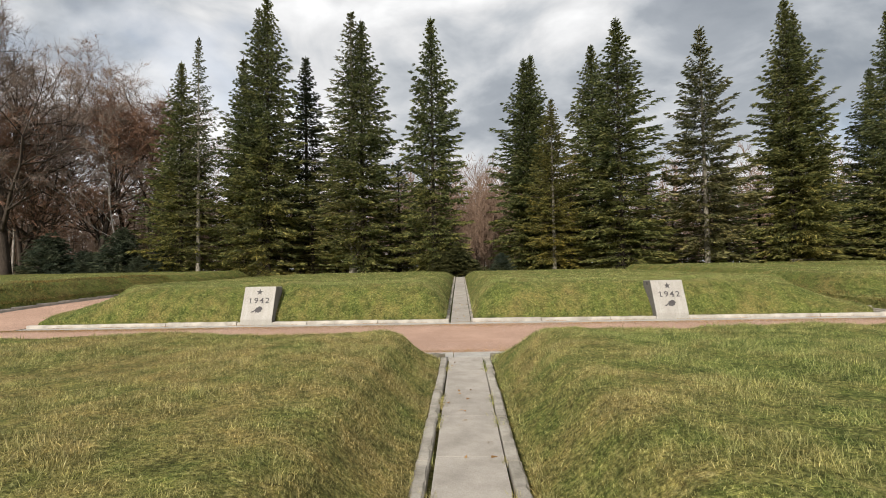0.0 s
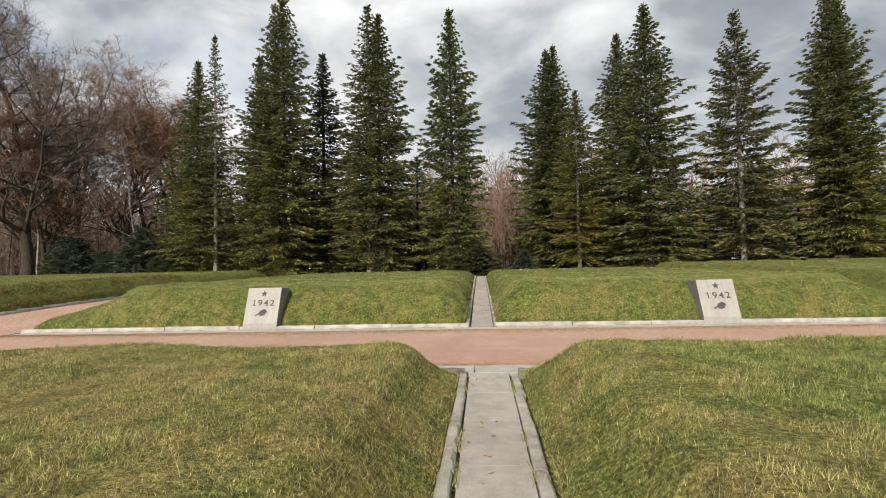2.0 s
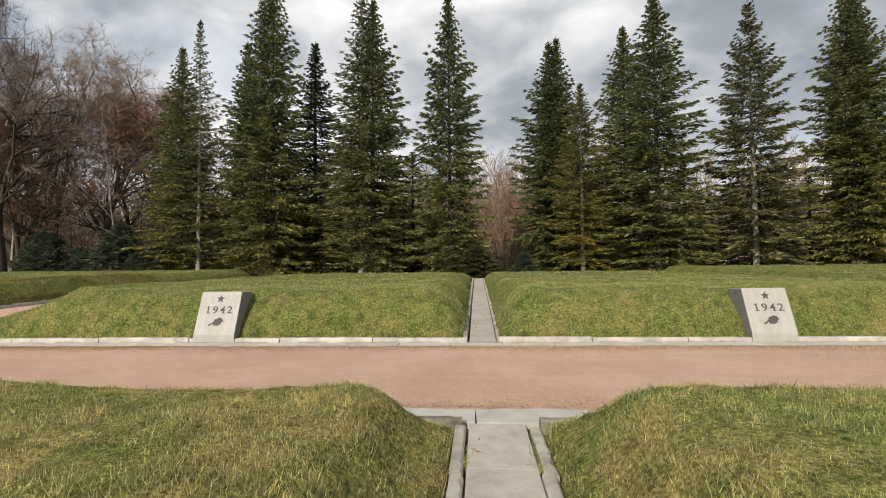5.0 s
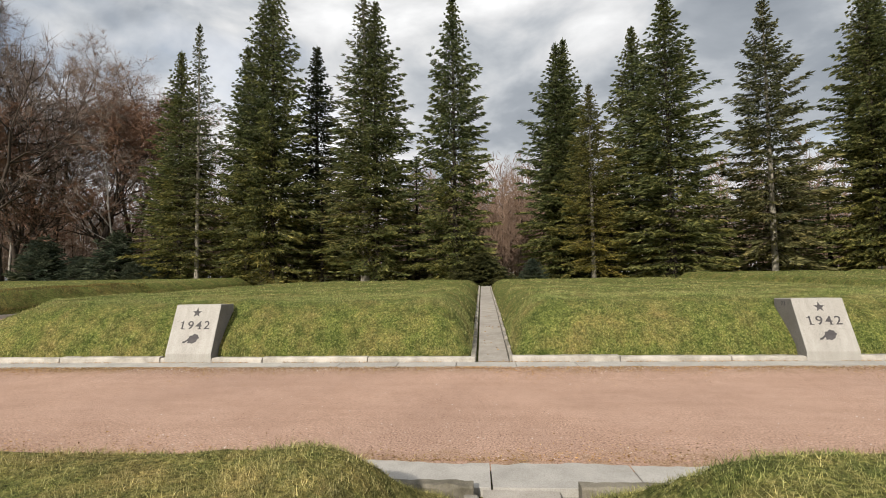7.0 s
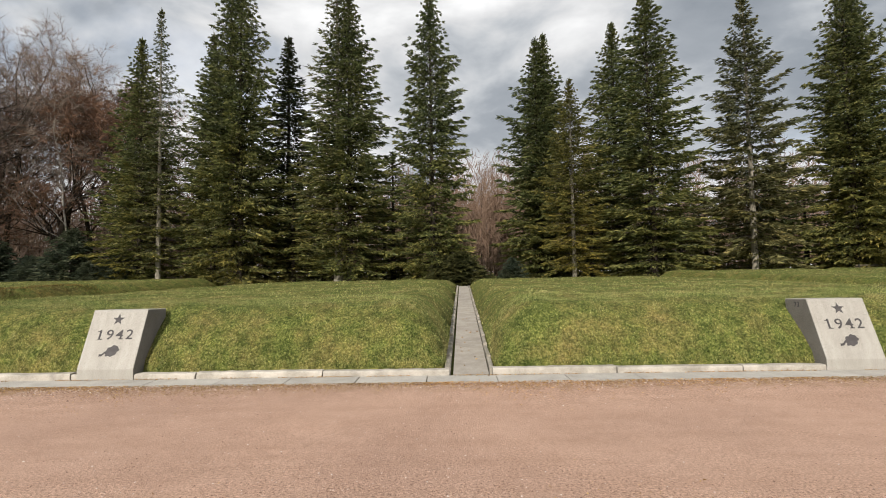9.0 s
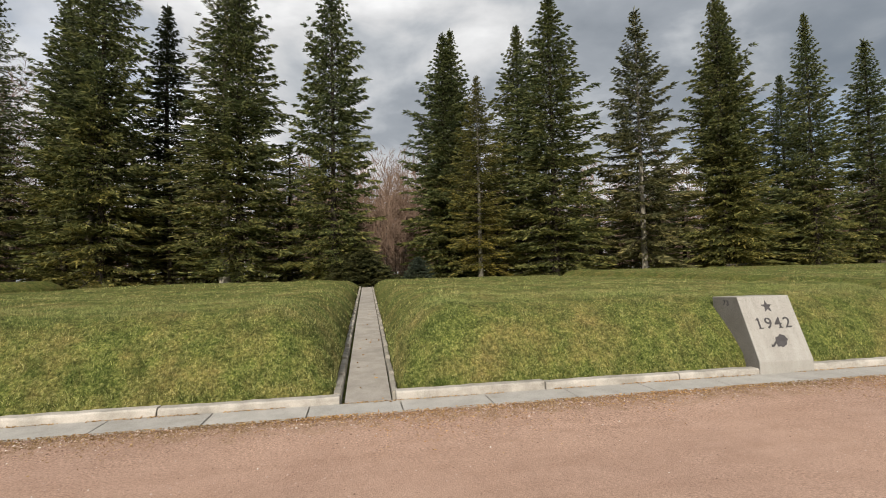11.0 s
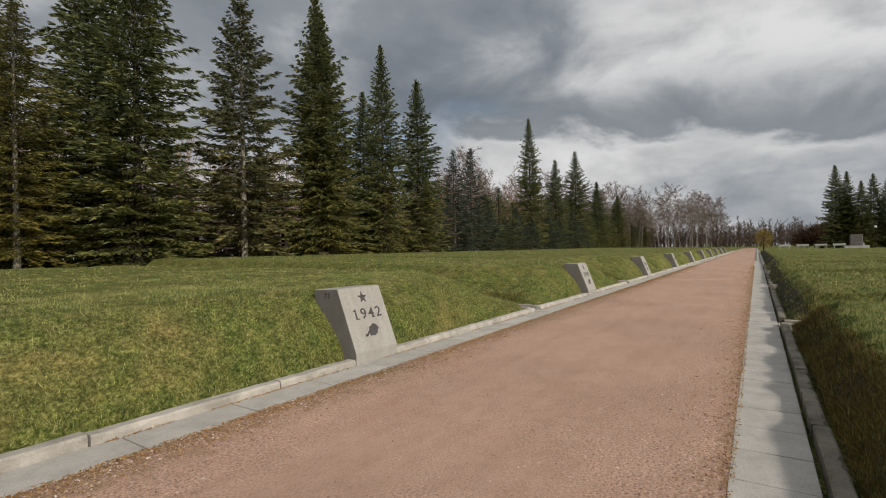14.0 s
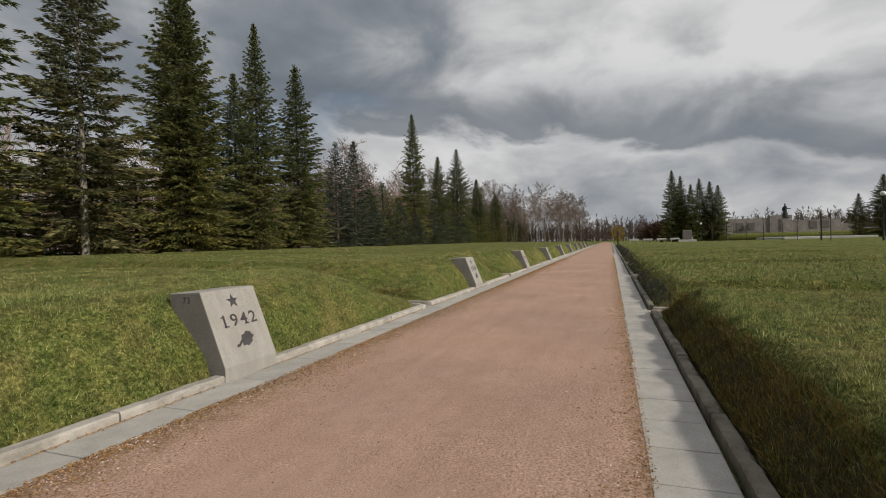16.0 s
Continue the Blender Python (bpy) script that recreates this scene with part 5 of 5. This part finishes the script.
def build_withered():
    """Uncut, withered grass on the banks of the drain gaps."""
    r = np.random.default_rng(17)
    x0, x1, y0, y1 = WITHERED_BANK
    n = 60000
    y = y0 + (y1 - y0) * r.random(n) ** 1.5
    x = x1 - (x1 - x0) * r.random(n) ** 2
    rect, far, rise = MOUNDS[-2]
    n2 = 32000                                   # hanging over the cut bank, in a dark colour that adds to its shade
    bx, by = 1.3 + 13 * r.random(n2) ** 1.2, -5.40 + 0.42 * r.random(n2)
    bz = mound_height(bx, by, *MOUNDS[1])
    m = (bz > -0.1) & (inset(bx, by, MOUNDS[1][0]) > 0.01)
    ob = blades("withered_grass", "withered grass hanging over the cut bank, dark to stand in for shade", bx[m], by[m], bz[m], 0.04, 0.13, 0.006 + 0.006 * r.random(int(m.sum())), r)
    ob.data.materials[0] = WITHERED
    z = mound_height(x, y, rect, far, rise)
    k = (z > -0.1) & (inset(x, y, rect) > 0.02) & (inset(x, y, rect) < 1.9 + 0.5 * np.sin(2 * x) + 0.4 * np.sin(3 * y)) & (r.random(n) < 0.3 + 0.7 * tuft(0.4 * x, 0.4 * y))
    ob = blades("withered_grass", "uncut withered brown grass on the mound's bank", x[k], y[k], z[k], 0.05, 0.12, 0.016 + 0.012 * r.random(int(k.sum())), r)
    ob.data.materials[0] = WITHERED
    for g in GAPS[1:4]:
        for y0, y1 in ((0.6, 20.0), (-16.0, -5.2)):
            n = 5200 if y0 > 0 else 15000
            y = y0 + (y1 - y0) * r.random(n)
            off = 0.34 + np.abs(r.normal(size=n)) * 0.30
            side = np.where(r.random(n) < 0.6, 1, -1)
            x = g + side * off + shear(y)
            z = np.full(n, -9.0)
            for rect, far, rise in MOUNDS:
                xs = x - shear(y)
                m = (xs > rect[0]) & (xs < rect[1]) & (y > rect[2]) & (y < rect[3])
                if m.any():
                    z[m] = mound_height(x[m], y[m], rect, far, rise)
            k = (z > -0.1) & (r.random(n) < 0.35 + 0.65 * tuft(0.4 * x, 0.4 * y))
            ob = blades("withered_grass", "uncut withered brown grass on the gap's bank", x[k], y[k], z[k], 0.06, 0.17, 0.016 + 0.014 * r.random(int(k.sum())), r)
            ob.data.materials[0] = WITHERED


LITTER = mat_needles("brown leaf litter", (0.15, 0.092, 0.050), (0.29, 0.195, 0.115), (0.46, 0.34, 0.22))


def mat_grit():
    m, nt, b = material("loose grit", 0.9, spec=0.2)
    g = nt.nodes.new("ShaderNodeNewGeometry")
    finish(nt, b, ramp(nt, g.outputs["Random Per Island"], [(0.0, (0.16, 0.095, 0.070)), (0.45, (0.40, 0.27, 0.21)), (0.93, (0.54, 0.40, 0.33)), (1.0, (0.72, 0.66, 0.60))]))
    return m


PEBBLE = mat_grit()


def build_litter():
    r = np.random.default_rng(9)
    # a brown rim of old leaves and loose stones along both edges of the gravel
    n = 60000
    x = -14 + 54 * r.random(n) ** 1.25
    edge = r.random(n) < 0.76
    away = np.abs(r.normal(size=n)) ** 1.4 * (0.10 + 0.20 * (0.5 + 0.5 * np.sin(1.3 * x + np.sin(3.7 * x))))
    y = np.where(edge, -0.465 - away, -4.34 + away * 0.7)
    p = np.stack([x, y, np.full(n, 0.025)], 1)
    v, f = spikes(p, r.normal(size=(n, 3)) * [1, 1, 0.22], 0.010 + 0.024 * r.random(n) ** 2, 0.006 + 0.011 * r.random(n), r)
    m = 5000
    q = np.stack([-11 + 40 * r.random(m), -0.012 - np.abs(r.normal(size=m)) * 0.016, np.full(m, 0.022)], 1)
    q = q[np.sin(2.1 * q[:, 0]) + np.sin(5.3 * q[:, 0] + 1) > -0.6]
    v2, f2 = spikes(q, r.normal(size=(len(q), 3)) * [1, 0.4, 0.2], 0.012 + 0.02 * r.random(len(q)), 0.007 + 0.010 * r.random(len(q)), r)
    v, f = np.concatenate([v, v2]), np.concatenate([f, f2 + len(v)])
    tagged(link_mesh("leaf_litter", np_mesh("leaf_litter", v, f), LITTER), "thin rim of brown leaf litter along the gravel", "leaf litter", kind="stuff")
    n = 36000
    x = -6 + 22 * r.random(n) ** 1.15
    where = r.random(n)
    y = np.where(where < 0.42, -0.49 - np.abs(r.normal(size=n)) * 0.30, np.where(where < 0.62, -4.30 + np.abs(r.normal(size=n)) * 0.35, -4.2 + 3.7 * r.random(n)))
    y = np.clip(y, -4.3, -0.48)
    s = 0.0030 + 0.0075 * r.random(n) ** 3 + np.where(where < 0.42, 0.008 * r.random(n) ** 4, 0)
    o = np.array([[1, 0, 0], [0, 1, 0], [-1, 0, 0], [0, -1, 0], [0, 0, 0.8]])
    v = (np.stack([x, y, np.full(n, 0.020)], 1)[:, None] + o[None] * s[:, None, None] * (0.7 + 0.6 * r.random((n, 5, 1)))).reshape(-1, 3)
    k = 5 * np.arange(n)[:, None]
    f = np.concatenate([np.concatenate([k + a_, k + b_, k + 4], 1) for a_, b_ in ((0, 1), (1, 2), (2, 3), (3, 0))])
    tagged(link_mesh("pebbles", np_mesh("pebbles", v, f), PEBBLE), "loose pale pebbles strewn over the gravel", "pebbles", kind="stuff")
    # single dead leaves on the strip
    n = 46
    p = np.stack([0.23 * (2 * r.random(n) - 1), np.where(r.random(n) < 0.6, -12 + 7.5 * r.random(n), 12 * r.random(n)), np.zeros(n)], 1)
    p[:, 0] += STRIP_X + shear(p[:, 1])
    p[:, 2] = base(p[:, 1]) + 0.022
    v, f = spikes(p, r.normal(size=(n, 3)) * [1, 1, 0.15], 0.03 + 0.03 * r.random(n), 0.02 + 0.02 * r.random(n), r)
    tagged(link_mesh("dead_leaves", np_mesh("dead_leaves", v, f), LITTER), "single curled dead leaves on the concrete", "leaves", kind="stuff")


def figure_mesh(ch):
    """One figure with serifs at its foot, as a mesh."""
    me = text_mesh(ch, 0.215, 0.0015)
    bm = bmesh.new()
    bm.from_mesh(me)
    for v in bm.verts:
        v.co.x *= 1.12
    if ch in "14":
        box(bm, -0.022 if ch == "1" else -0.005, 0.052 if ch == "1" else 0.062, -0.002, 0.012, -0.003, 0.003)
    if ch == "1":
        box(bm, -0.042, 0.0, 0.118, 0.130, -0.003, 0.003)
    bm.to_mesh(me)
    bm.free()
    return me


FIGURES = [figure_mesh(ch) for ch in "1942"]
for k, mx in enumerate(MARKERS):
    build_marker(mx, "73" if k == 1 else "")
build_trees()
build_far_woods("far_woods", "leafless reddish-brown wood far behind the conifers", 3, 1300, -85, 140, 46, 92, 6, 16.5, BARK_BARE, TWIG_RED, width=0.09)
build_far_woods("far_woods", "leafless reddish-brown wood behind the end of the strip", 23, 210, -8, 18, 46, 80, 9, 15.5, TWIG_RED, TWIG_RED, width=0.065, twigs=100)
build_far_woods("undergrowth", "low brown undergrowth behind the conifers", 13, 700, -60, 75, 38, 46, 1.2, 3.6, BARK_BARE, TWIG_RED, width=0.06, twigs=30)
build_far_woods("far_birches", "grey leafless trees at the end of the path", 4, 700, 70, 300, 40, 75, 9, 20, BARK_BIRCH, TWIG_RED, width=0.13)
build_far_woods("far_thicket", "low bare thicket along the far edge of the lawn", 6, 1300, 222, 300, -210, 50, 4, 12.5, BARK_DARK, TWIG_DARK, zfloor=0.4, width=0.30, twigs=22)
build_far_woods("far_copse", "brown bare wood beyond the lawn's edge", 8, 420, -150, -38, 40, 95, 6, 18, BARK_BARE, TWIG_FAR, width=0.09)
build_memorial()
for x, y, tall in ((110, -26.2, 4.2), (95, -28.6, 4.0), (80, -31.5, 4.2), (60, -29.7, 4.8), (125, -24.0, 4.0)):
    build_lamp(x, y, tall)
def build_sapling(x, y, tall, seed):
    r = np.random.default_rng(seed)
    s = thing("sapling", x, y, 0.42, "thin leafless sapling planted in the lawn", "sapling", "saplings")
    bm = bmesh.new()
    lathe(bm, [(0.05, -0.1), (0.04, tall * 0.5), (0.012, tall)], 6)
    part("stem", bm, BARK_DARK, s)
    n = 60
    p = np.stack([np.zeros(n), np.zeros(n), tall * (0.4 + 0.58 * r.random(n))], 1)
    d = r.normal(size=(n, 3)) * [1, 1, 0.3] + [0, 0, 1.2]
    v, f = spikes(p, d, 0.3 + 0.6 * r.random(n), np.full(n, 0.035), r)
    link_mesh("crown", np_mesh("crown", v, f), TWIG_DARK, s)["kind"] = "stuff"


WOOD_DARK = mat_plain("weathered dark wood", (0.085, 0.072, 0.045), 0.8, scale=5.0)
WOOD_PALE = mat_plain("pale bare wood", (0.46, 0.41, 0.33), 0.8, scale=5.0)


def build_park_bench(x, y, wood, label, back, turn=0):
    b = thing("park_bench", x, y, float(base(y)) - 0.05, label, "bench", "park benches", turn=turn)
    for k in range(4):
        part("seat_slat", block(-0.9, 0.9, -0.22 + 0.115 * k, -0.12 + 0.115 * k, 0.41, 0.45, 0.006), wood, b)
    for k in range(2 if back else 0):
        part("back_slat", block(-0.9, 0.9, 0.25, 0.29, 0.58 + 0.15 * k, 0.69 + 0.15 * k, 0.006), wood, b)
    for s in (-0.7, 0.7):
        part("leg", block(s - 0.05, s + 0.05, -0.20, 0.20, -0.1, 0.41, 0.01), WALL_STONE, b)
        if back:
            part("back_post", block(s - 0.03, s + 0.03, 0.205, 0.25, 0.0, 0.86, 0.006), IRON, b)


for x, y in ((27.0, 23.9), (40.5, 24.0)):
    build_park_bench(x, y, WOOD_DARK, "dark weathered slatted bench beside the tree row", True)
for x, y in ((-35.8, 25.2), (-33.2, 25.4)):
    build_park_bench(x, y, WOOD_PALE, "low pale backless bench below the bare trees", False)
for k, (x, y, tall) in enumerate(((92, -23.6, 3.2), (92, -25.4, 3.3), (84, -28.2, 3.4), (76, -27.5, 3.2), (72, -28.8, 3.6), (70, -29.0, 3.6), (58, -29.9, 3.8), (98, -21.5, 3.4))):
    build_sapling(x, y, tall, 90 + k)
build_bush("round_bush", "rounded pollarded bush with yellowish budding twigs", 110, -5.6, 0.45, 1.9, 4.0, 11, BUSH, foot=0.4)
build_bush("large_bush", "large rounded dark bare bush", 145, -17.5, 0.45, 6.5, 8.6, 12, HEDGE, count=2600)
build_edging()
build_grass()
build_withered()
build_litter()
